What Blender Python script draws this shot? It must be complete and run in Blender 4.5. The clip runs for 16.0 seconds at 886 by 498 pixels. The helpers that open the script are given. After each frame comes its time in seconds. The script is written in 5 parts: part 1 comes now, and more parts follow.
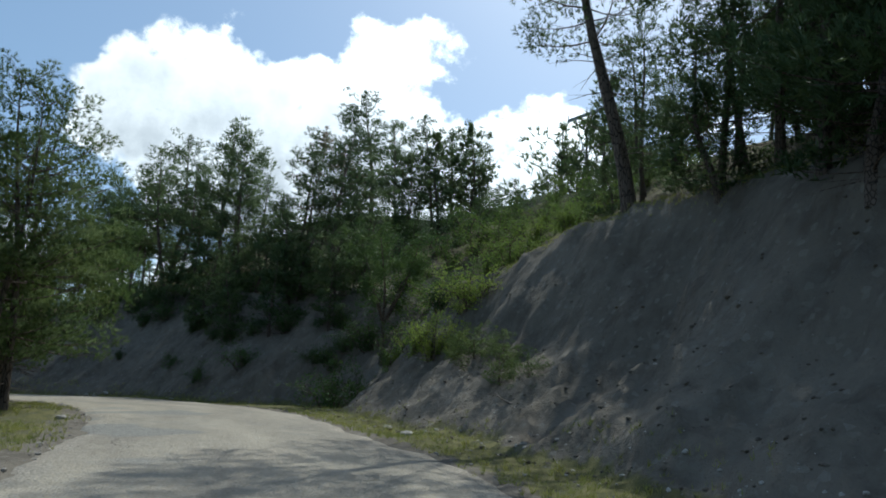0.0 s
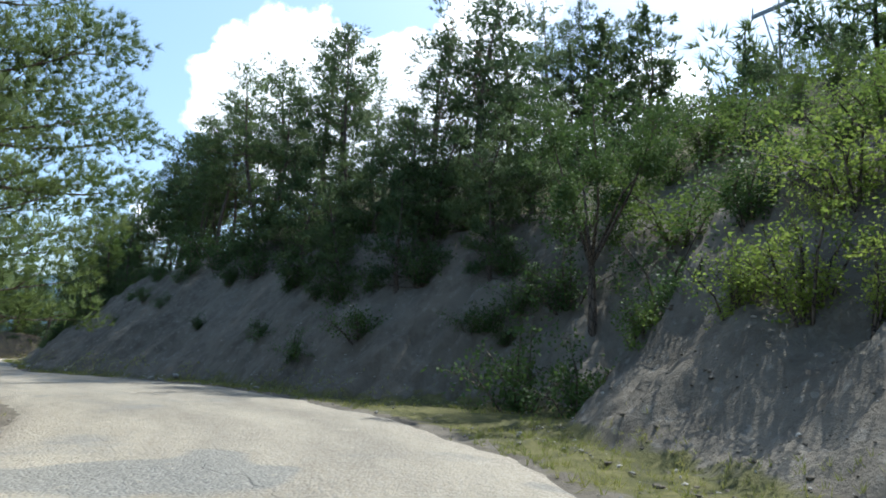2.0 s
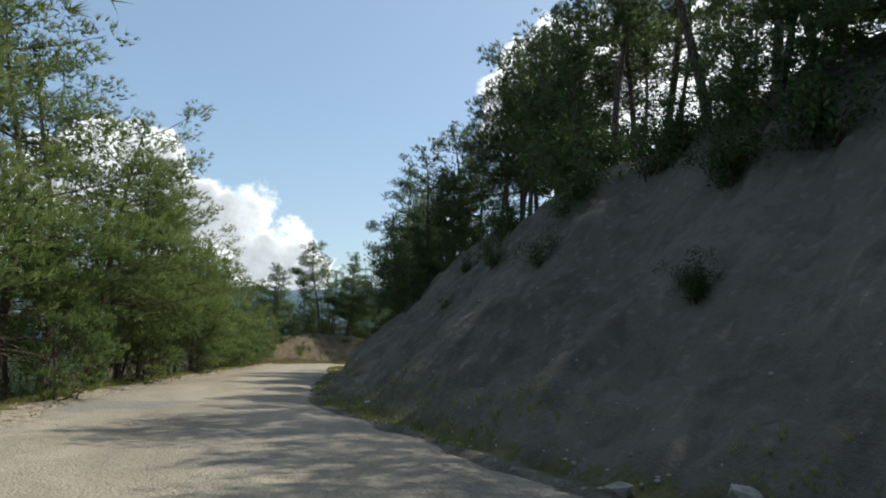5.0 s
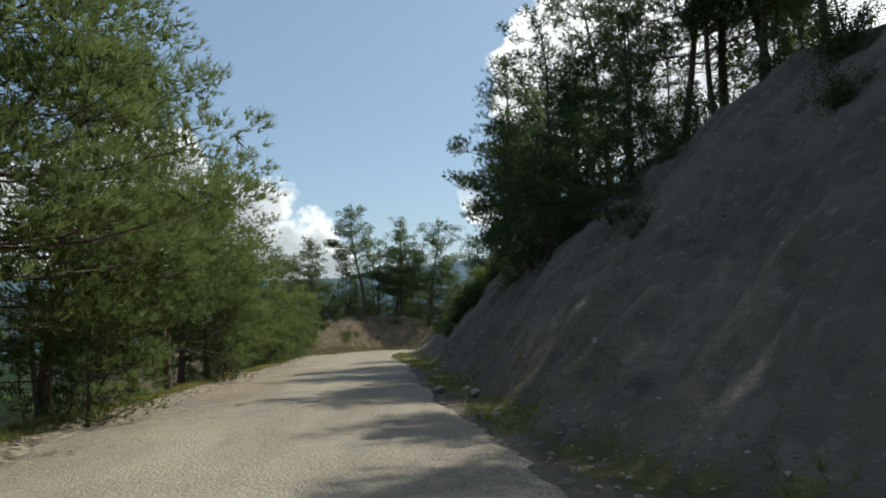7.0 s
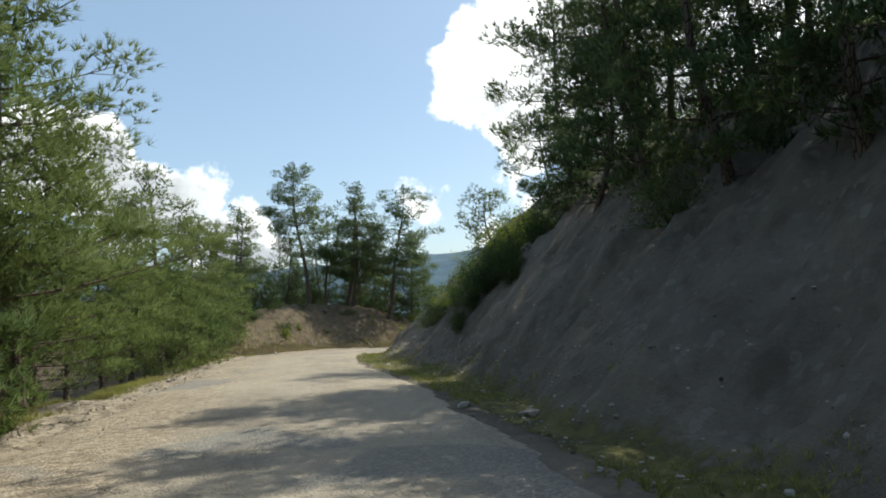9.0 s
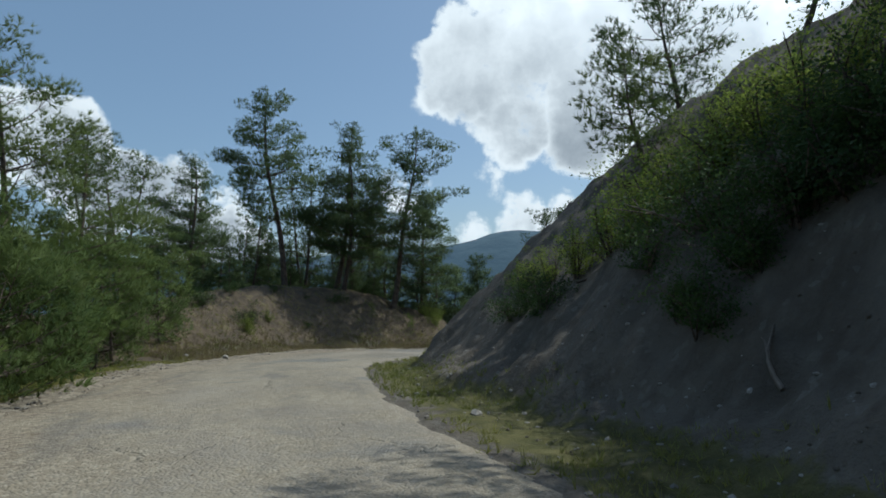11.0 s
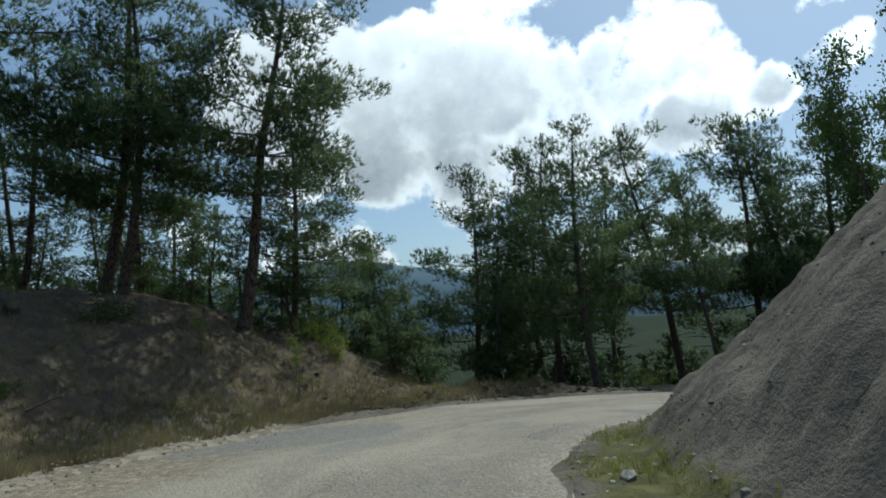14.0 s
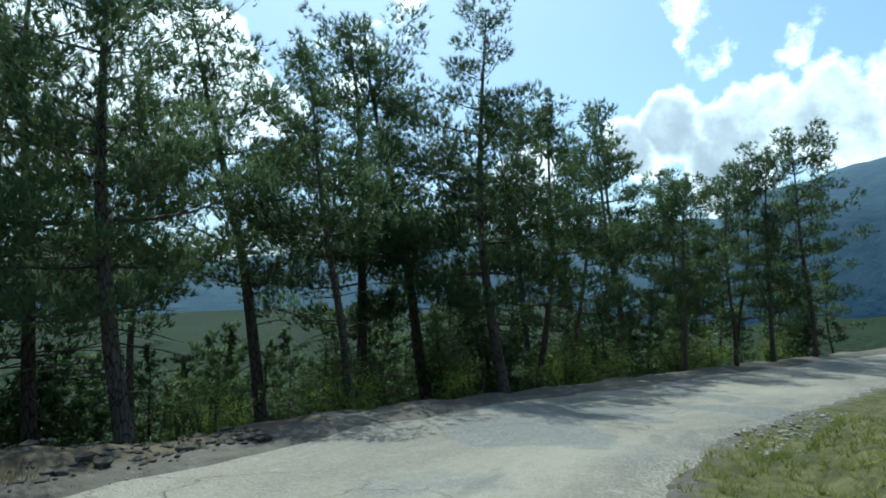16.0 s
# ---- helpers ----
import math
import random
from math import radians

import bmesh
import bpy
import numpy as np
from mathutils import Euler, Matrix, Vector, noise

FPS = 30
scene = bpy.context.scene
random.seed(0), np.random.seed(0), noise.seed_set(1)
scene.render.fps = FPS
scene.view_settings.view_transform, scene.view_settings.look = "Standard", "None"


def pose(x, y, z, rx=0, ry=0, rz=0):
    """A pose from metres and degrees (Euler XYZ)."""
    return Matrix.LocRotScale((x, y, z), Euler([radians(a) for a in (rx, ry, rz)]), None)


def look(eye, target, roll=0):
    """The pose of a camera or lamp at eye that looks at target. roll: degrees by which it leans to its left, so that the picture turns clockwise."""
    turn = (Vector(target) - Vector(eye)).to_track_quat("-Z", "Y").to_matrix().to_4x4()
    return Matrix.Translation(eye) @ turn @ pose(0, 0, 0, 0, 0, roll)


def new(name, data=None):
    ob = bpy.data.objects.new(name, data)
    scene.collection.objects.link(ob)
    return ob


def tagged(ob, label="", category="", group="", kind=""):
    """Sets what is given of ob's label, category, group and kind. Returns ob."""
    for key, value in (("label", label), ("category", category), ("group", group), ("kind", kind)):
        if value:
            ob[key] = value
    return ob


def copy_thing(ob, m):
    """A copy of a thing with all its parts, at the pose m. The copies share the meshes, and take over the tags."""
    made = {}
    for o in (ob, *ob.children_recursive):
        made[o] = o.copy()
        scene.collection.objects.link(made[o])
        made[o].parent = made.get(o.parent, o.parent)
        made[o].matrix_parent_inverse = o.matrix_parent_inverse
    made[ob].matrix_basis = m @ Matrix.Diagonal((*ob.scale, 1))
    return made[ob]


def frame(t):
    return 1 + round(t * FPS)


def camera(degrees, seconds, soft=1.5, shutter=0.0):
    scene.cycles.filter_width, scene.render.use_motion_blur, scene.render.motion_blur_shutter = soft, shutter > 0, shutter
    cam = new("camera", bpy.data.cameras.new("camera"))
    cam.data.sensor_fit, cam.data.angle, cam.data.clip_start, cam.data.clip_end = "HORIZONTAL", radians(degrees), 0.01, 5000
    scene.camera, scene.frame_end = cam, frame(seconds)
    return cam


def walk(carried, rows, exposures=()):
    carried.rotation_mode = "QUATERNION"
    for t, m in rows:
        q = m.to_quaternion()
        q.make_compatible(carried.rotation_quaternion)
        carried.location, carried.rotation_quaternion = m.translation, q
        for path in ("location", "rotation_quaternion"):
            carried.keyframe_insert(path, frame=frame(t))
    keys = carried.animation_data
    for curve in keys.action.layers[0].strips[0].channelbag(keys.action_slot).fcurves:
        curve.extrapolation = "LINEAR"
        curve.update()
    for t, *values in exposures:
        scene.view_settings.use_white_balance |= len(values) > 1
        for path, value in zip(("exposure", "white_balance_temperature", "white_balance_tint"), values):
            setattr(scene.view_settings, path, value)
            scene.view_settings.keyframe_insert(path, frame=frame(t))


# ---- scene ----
cam = camera(69.9, 16.0, soft=1.8)
METRES, EYE, TILT, LEAN, TURN = 110.0, 1.35, 11.0, -3.0, 0.0
ROWS = [
    (0.0, 0.0, 0.0, 0.0, 0.0, 0.0, 0.0),
    (0.5, -0.0067, 0.0261, -0.0047, 0.89, 1.05, 1.64),
    (1.0, -0.0151, 0.0535, -0.0094, 3.24, -1.47, 1.22),
    (1.5, -0.0238, 0.0786, -0.0142, 5.95, -2.32, 1.04),
    (2.0, -0.0352, 0.1059, -0.0192, 9.14, -2.55, 2.02),
    (2.5, -0.0479, 0.1313, -0.0244, 12.38, -2.95, 2.82),
    (3.0, -0.0628, 0.1575, -0.0292, 16.58, -2.33, 3.16),
    (3.5, -0.0814, 0.1839, -0.0343, 20.85, -2.54, 3.83),
    (4.0, -0.1021, 0.2085, -0.0392, 25.61, -1.58, 5.39),
    (4.5, -0.1241, 0.2317, -0.0437, 31.07, -0.71, 5.14),
    (5.0, -0.15, 0.2532, -0.0476, 35.36, -0.28, 7.44),
    (7.5, -0.2778, 0.3428, -0.0657, 36.52, -2.11, 12.23),
    (8.0, -0.3004, 0.3617, -0.0694, 34.13, -2.09, 12.96),
    (8.5, -0.3239, 0.383, -0.0736, 32.68, -2.7, 11.49),
    (11.0, -0.4385, 0.4988, -0.0975, 29.83, -4.02, 8.81),
    (11.5, -0.4628, 0.5233, -0.1024, 30.03, -3.14, 8.74),
    (12.0, -0.4854, 0.5457, -0.1073, 30.14, -3.34, 9.88),
    (12.5, -0.5101, 0.5718, -0.1118, 28.59, -2.63, 12.13),
    (13.0, -0.5302, 0.5947, -0.1173, 25.24, -2.01, 11.24),
    (13.5, -0.5485, 0.6193, -0.1223, 19.51, -2.98, 10.58),
    (14.0, -0.5639, 0.6457, -0.1286, 11.34, -4.23, 10.03),
    (14.5, -0.5732, 0.6705, -0.1346, 2.87, -5.05, 8.32),
    (15.0, -0.5785, 0.7008, -0.1419, -8.1, -5.78, 5.47),
    (15.5, -0.5774, 0.7274, -0.1494, -18.82, -6.94, 2.68),
    (16.0, -0.5704, 0.7543, -0.1576, -30.53, -7.63, -1.03),
]

EXPOSURES = [
    (0.0, 0.1, 5800, 1.0), (0.6, -0.2, 5650, 1.0), (1.0, 0.3, 5900, 1.0), (1.5, 0.65, 6050, 2.0), (2.0, 0.95, 5800, 4.0), (2.5, 0.9, 5850, 4.0), (3.6, 0.9, 6300, 5.0), (4.5, 0.65, 6450, 5.0), (5.0, 0.4, 6500, 5.0),
    (7.5, 0.2, 6550, 4.0), (8.0, 0.45, 6650, 5.0), (8.7, 0.6, 6650, 5.0), (11.0, -0.3, 5800, 2.0), (13.0, -0.25, 5800, 0.0), (14.5, -0.25, 5700, -2.0), (15.4, -0.1, 5400, -5.0), (16.0, 0.35, 5300, -9.0)]
walk(cam, [(t, pose(0, 0, EYE, TILT, LEAN, TURN) @ pose(METRES * x, METRES * y, METRES * z, 90 + pitch, roll, yaw)) for t, x, y, z, yaw, pitch, roll in ROWS], EXPOSURES)

# ---- world and sun ----
SUN_AZ, SUN_EL = 24.0, 54.0          # degrees to the right of +y, and above the horizon
sun_dir = Vector((math.sin(radians(SUN_AZ)) * math.cos(radians(SUN_EL)), math.cos(radians(SUN_AZ)) * math.cos(radians(SUN_EL)), math.sin(radians(SUN_EL))))
sun = new("sun", bpy.data.lights.new("sun", "SUN"))
sun.data.energy, sun.data.angle, sun.data.color = 3.5, radians(0.5), (1.0, 0.95, 0.86)
sun.matrix_world = look((40, 90, 120), Vector((40, 90, 120)) - sun_dir)

world = bpy.data.worlds.new("sky")
scene.world = world
world.use_nodes = True
SKY_STRENGTH = 0.135


class Nodes:
    """Short hand for building node trees."""

    def __init__(self, tree):
        self.tree = tree
        tree.nodes.clear()

    def add(self, kind, inputs=(), **settings):
        n = self.tree.nodes.new(kind)
        for k, v in settings.items():
            setattr(n, k, v)
        for k, v in dict(inputs).items():
            self.put(n.inputs[k], v)
        return n

    def put(self, socket, v):
        if isinstance(v, bpy.types.NodeSocket):
            self.tree.links.new(v, socket)
        elif isinstance(v, bpy.types.Node):
            self.tree.links.new(v.outputs[0], socket)
        else:
            socket.default_value = v

    def math(self, op, a, b=0.0, c=0.0):
        return self.add("ShaderNodeMath", {0: a, 1: b, 2: c}, operation=op).outputs[0]

    def noise(self, vector, scale, detail=4.0, rough=0.55, distort=0.0):
        return self.add("ShaderNodeTexNoise", {"Vector": vector, "Scale": scale, "Detail": detail, "Roughness": rough, "Distortion": distort}).outputs["Fac"]

    def span(self, v, a, b, c=0.0, d=1.0, smooth=True):
        n = self.add("ShaderNodeMapRange", {0: v, 1: a, 2: b, 3: c, 4: d})
        n.interpolation_type = "SMOOTHSTEP" if smooth else "LINEAR"
        return n.outputs[0]

    def mix(self, fac, a, b, blend="MIX"):
        n = self.add("ShaderNodeMix", data_type="RGBA", blend_type=blend)
        self.put(n.inputs[0], fac)
        self.put(n.inputs[6], a)
        self.put(n.inputs[7], b)
        return n.outputs[2]


def heading(az, el):
    """A direction from degrees to the left of +y and degrees of height."""
    a, e = radians(az), radians(el)
    return Vector((-math.sin(a) * math.cos(e), math.cos(a) * math.cos(e), math.sin(e)))


# cumulus banks: degrees to the left of +y, height, half width, weight
CLOUDS = [
    (31.5, 20, 3, 1.0), (28, 20, 4.5, 1.0), (23, 21, 5, 1.0), (17, 20, 6, 1.0), (11, 20, 6, 1.0), (6, 20, 5, 1.0), (1, 18, 4.5, 1.0), (-4, 18.5, 4, 1.0), (-8, 20, 3.5, 1.0), (-12, 18.5, 3.5, 1.0), (-16, 16, 3, 1.0),
    (24, 15.5, 4, 1.0), (17, 14.5, 5, 1.0), (10, 14, 5, 1.0), (3, 13.5, 4, 1.0), (-4, 14, 4, 1.0), (-10, 14, 4, 1.0), (6, 27, 4, 0.8), (3, 29.5, 2.8, 0.75), (8, 29, 2.2, 0.6), (14, 23.5, 3.5, 0.9), (20, 23.5, 3.5, 0.9), (25.5, 23, 3.4, 0.85), (30.5, 23.5, 1.8, 0.6),
    (58, 9, 4, 1.0), (54, 8.5, 3.6, 1.0), (50.5, 5.5, 3.2, 1.0), (47.5, 3.5, 2.5, 1.0), (62, 10.5, 3.5, 1.0), (67, 11, 4, 1.0), (73, 8, 6, 1.0),
    (34, 9.3, 2.4, 0.6), (26.2, 9.8, 2.4, 0.5), (24, 6, 3, 0.75), (28.5, 5, 2.5, 0.75), (19, 5, 3, 0.7), (35, 21.5, 2.2, 0.12),
    (-22, 17, 1.8, 0.5), (-23.5, 22, 2.2, 0.42), (-27, 23, 2.6, 0.42), (-48, 11, 2.5, 1.0), (-52, 12, 3, 1.0), (-57, 12.5, 3.5, 1.0), (-63, 12, 4, 1.0), (-55, 9, 4, 0.95), (-53, 19.5, 3, 0.42), (-60, 19.5, 3.4, 0.45), (-38, 8, 4, 0.6), (-70, 12, 5, 1.0),
]


def build_sky():
    n = Nodes(world.node_tree)
    out = n.add("ShaderNodeOutputWorld")
    sky = n.add("ShaderNodeTexSky", sky_type="NISHITA", sun_disc=False, sun_elevation=radians(SUN_EL), sun_rotation=radians(SUN_AZ), altitude=600.0, air_density=1.0, dust_density=2.6, ozone_density=1.2)
    ways = n.add("ShaderNodeTexCoord").outputs["Generated"]
    warp = n.add("ShaderNodeTexNoise", {"Vector": ways, "Scale": 6.0, "Detail": 4.0, "Roughness": 0.5}).outputs["Color"]
    bent = n.add("ShaderNodeVectorMath", {0: warp, 1: (0.5, 0.5, 0.5)}, operation="SUBTRACT").outputs[0]
    bent = n.add("ShaderNodeVectorMath", {0: bent, 3: 0.17}, operation="SCALE").outputs[0]
    bent = n.add("ShaderNodeVectorMath", {0: ways, 1: bent}, operation="ADD").outputs[0]
    bent = n.add("ShaderNodeVectorMath", {0: bent}, operation="NORMALIZE").outputs[0]
    mass = 0.0
    for az, el, wide, weight in CLOUDS:
        near = n.add("ShaderNodeVectorMath", {0: bent, 1: heading(az, el)}, operation="DOT_PRODUCT").outputs["Value"]
        mass = n.math("MAXIMUM", mass, n.span(near, math.cos(radians(wide * 1.35)), math.cos(radians(wide * 0.35)), 0.0, weight))
    def billow(v):
        return n.math("ADD", n.noise(v, 10.0, 9.0, 0.62), n.math("MULTIPLY", n.math("SUBTRACT", n.noise(v, 30.0, 7.0, 0.62), 0.5), 0.40))
    puff = billow(ways)
    above = billow(n.add("ShaderNodeVectorMath", {0: ways, 1: sun_dir * 0.035}, operation="ADD").outputs[0])
    cover = n.math("ADD", mass, n.math("MULTIPLY", n.math("SUBTRACT", puff, 0.5), 2.3))
    mask = n.math("MULTIPLY", n.span(cover, 0.30, 0.74), n.span(mass, 0.02, 0.22))
    thick = n.span(n.math("MULTIPLY_ADD", n.math("SUBTRACT", n.noise(ways, 6.0, 3.0, 0.5), 0.5), 0.9, n.math("MULTIPLY_ADD", cover, 0.5, n.math("MULTIPLY", mass, 0.5))), 0.62, 1.15, 0.0, 0.85)
    lit = n.math("MULTIPLY", n.math("SUBTRACT", puff, above), 0.7)
    shade = n.span(n.add("ShaderNodeSeparateXYZ", {0: bent}).outputs[2], 0.47, 0.22, 0.32, 1.0)      # grey undersides, white tops
    body = n.add("ShaderNodeClamp", {0: n.math("SUBTRACT", n.math("MULTIPLY", thick, shade), lit)}).outputs[0]
    glow = n.span(n.add("ShaderNodeVectorMath", {0: ways, 1: sun_dir}, operation="DOT_PRODUCT").outputs["Value"], 0.60, 0.97, 1.0, 1.9)
    white = n.mix(body, (8.0, 8.1, 8.2, 1), (2.5, 2.75, 3.1, 1))
    white = n.mix(1.0, white, n.add("ShaderNodeCombineColor", {0: glow, 1: glow, 2: glow}).outputs[0], "MULTIPLY")
    deep = n.mix(0.32, sky.outputs[0], (2.2, 3.1, 3.9, 1))
    colour = n.mix(mask, deep, white)
    back = n.add("ShaderNodeBackground", {"Color": colour, "Strength": SKY_STRENGTH})
    n.put(out.inputs["Surface"], back)


build_sky()


# ---- materials ----
def material(name):
    m = bpy.data.materials.new(name)
    m.use_nodes = True
    n = Nodes(m.node_tree)
    n.out = n.add("ShaderNodeOutputMaterial")
    n.here = n.add("ShaderNodeTexCoord").outputs["Object"]
    n.world = n.add("ShaderNodeNewGeometry").outputs["Position"]
    n.any = n.add("ShaderNodeObjectInfo").outputs["Random"]
    return m, n


def finish(n, colour, rough=0.85, bump=None, height=0.02, thin=0.0, spec=0.3):
    """A Principled surface with bump; thin: the share of light that comes through a leaf."""
    b = n.add("ShaderNodeBsdfPrincipled", {"Base Color": colour, "Roughness": rough, "Specular IOR Level": spec})
    if bump is not None:
        n.put(b.inputs["Normal"], n.add("ShaderNodeBump", {"Height": bump, "Distance": height, "Strength": 0.8}).outputs[0])
    shader = b.outputs[0]
    if thin:
        lit = n.add("ShaderNodeBsdfTranslucent", {"Color": colour})
        shader = n.add("ShaderNodeMixShader", {0: thin, 1: shader, 2: lit.outputs[0]}).outputs[0]
    n.put(n.out.inputs["Surface"], shader)


def leaf_material(name, dark, light, thin=0.35, scale=1.2, grain=0.25):
    m, n = material(name)
    island = n.add("ShaderNodeNewGeometry").outputs["Random Per Island"]
    clump = n.noise(n.here, scale, 3.0)
    f = n.math("ADD", n.math("MULTIPLY", island, grain), n.math("MULTIPLY", n.span(clump, 0.35, 0.65), 1.0 - grain))
    f = n.math("MULTIPLY_ADD", n.any, 0.5, n.math("MULTIPLY", f, 0.75))
    finish(n, n.mix(f, (*dark, 1), (*light, 1)), 0.65, thin=thin, spec=0.18)
    return m


needle_mat = leaf_material("pine_needles", (0.043, 0.076, 0.030), (0.122, 0.170, 0.062), 0.36, 0.9, 0.08)
needle_pale = leaf_material("young_needles", (0.047, 0.083, 0.023), (0.128, 0.168, 0.047), 0.40, 0.9, 0.08)
needle_dry = leaf_material("dry_needles", (0.10, 0.075, 0.05), (0.19, 0.15, 0.09), 0.25)
leaf_green = leaf_material("bush_leaves", (0.060, 0.105, 0.026), (0.17, 0.23, 0.05), 0.42)
# brighter, yellower copy of the bush leaves: sunshine on them is in the colour
sun_toned_leaf = leaf_material("sun_toned_leaves", (0.112, 0.168, 0.034), (0.29, 0.345, 0.072), 0.56)
oak_leaf = leaf_material("oak_leaves", (0.036, 0.070, 0.022), (0.100, 0.150, 0.042), 0.35)
# darkened copy of the bush leaves, with shade put into its colour
leaf_dark = leaf_material("shade_toned_leaves", (0.03, 0.06, 0.022), (0.09, 0.14, 0.04), 0.35)
grass_mat = leaf_material("grass_blades", (0.10, 0.15, 0.03), (0.34, 0.33, 0.10), 0.4, 0.6)


straw_mat = leaf_material("straw", (0.14, 0.11, 0.06), (0.34, 0.28, 0.16), 0.3, 0.6)


def bark_material():
    m, n = material("pine_bark")
    stretch = n.add("ShaderNodeMapping", {"Vector": n.here, "Scale": (9.0, 9.0, 2.2)}).outputs[0]
    plates = n.add("ShaderNodeTexVoronoi", {"Vector": stretch, "Scale": 1.6}, feature="DISTANCE_TO_EDGE").outputs["Distance"]
    crack = n.span(plates, 0.0, 0.12)
    tone = n.mix(n.noise(n.here, 3.0, 5.0), (0.07, 0.052, 0.04, 1), (0.20, 0.155, 0.12, 1))
    tone = n.mix(crack, (0.03, 0.024, 0.02, 1), tone)
    finish(n, tone, 0.9, crack, 0.03)
    return m


bark_mat = bark_material()


def ground_material():
    m, n = material("hillside_earth")
    zone = n.add("ShaderNodeAttribute", attribute_name="zone").outputs["Vector"]
    sep = n.add("ShaderNodeSeparateXYZ", {0: zone})
    grass, litter, wood = sep.outputs[0], sep.outputs[1], sep.outputs[2]
    coarse, fine, grit = n.noise(n.world, 0.35, 5.0, 0.6), n.noise(n.world, 2.6, 6.0, 0.65), n.noise(n.world, 22.0, 4.0, 0.7)
    shards = n.add("ShaderNodeTexVoronoi", {"Vector": n.world, "Scale": 9.0, "Randomness": 1.0})
    earth = n.mix(n.span(coarse, 0.3, 0.7), (0.105, 0.091, 0.074, 1), (0.200, 0.174, 0.141, 1))
    earth = n.mix(n.span(fine, 0.35, 0.7, 0.0, 0.8), earth, (0.165, 0.143, 0.115, 1))
    earth = n.mix(n.span(shards.outputs["Color"], 0.72, 0.95, 0.0, 0.6), earth, (0.24, 0.22, 0.19, 1))
    earth = n.mix(n.span(grit, 0.5, 0.75, 0.0, 0.5), earth, (0.12, 0.10, 0.08, 1))
    streak = n.noise(n.add("ShaderNodeMapping", {"Vector": n.world, "Scale": (1.5, 1.5, 0.28)}).outputs[0], 1.6, 7.0, 0.65)
    earth = n.mix(n.span(streak, 0.46, 0.66, 0.0, 0.45), earth, (0.080, 0.066, 0.052, 1))
    earth = n.mix(n.span(streak, 0.40, 0.28, 0.0, 0.3), earth, (0.25, 0.215, 0.17, 1))
    duff = n.mix(n.span(fine, 0.3, 0.7), (0.072, 0.057, 0.041, 1), (0.185, 0.142, 0.098, 1))
    moss = n.mix(n.span(fine, 0.3, 0.7), (0.055, 0.06, 0.022, 1), (0.16, 0.145, 0.065, 1))
    patch = n.span(n.math("ADD", litter, n.math("MULTIPLY", n.math("SUBTRACT", fine, 0.5), 0.9)), 0.35, 0.65)
    tone = n.mix(patch, earth, duff)
    green = n.span(n.math("ADD", grass, n.math("MULTIPLY", n.math("SUBTRACT", fine, 0.5), 1.4)), 0.4, 0.7)
    tone = n.mix(green, tone, moss)
    shoulder = n.mix(n.span(shards.outputs["Color"], 0.2, 0.9), (0.20, 0.168, 0.125, 1), (0.36, 0.31, 0.24, 1))
    tone = n.mix(n.span(n.math("ADD", grass, n.math("MULTIPLY", n.math("SUBTRACT", fine, 0.5), 0.8)), -0.2, -0.5), tone, shoulder)
    # far woods on the ground: the dark under the trees is put into this green
    shaded_wood = n.mix(n.span(n.noise(n.world, 0.25, 5.0, 0.7), 0.35, 0.65), (0.010, 0.017, 0.009, 1), (0.030, 0.044, 0.018, 1))
    tone = n.mix(wood, tone, shaded_wood)
    relief = n.math("ADD", n.math("MULTIPLY_ADD", streak, -0.4, n.math("MULTIPLY", fine, 0.9)), n.math("ADD", n.math("MULTIPLY", grit, 0.28), n.math("MULTIPLY", shards.outputs["Color"], 0.09)))
    finish(n, tone, 0.95, relief, 0.12, spec=0.10)
    return m


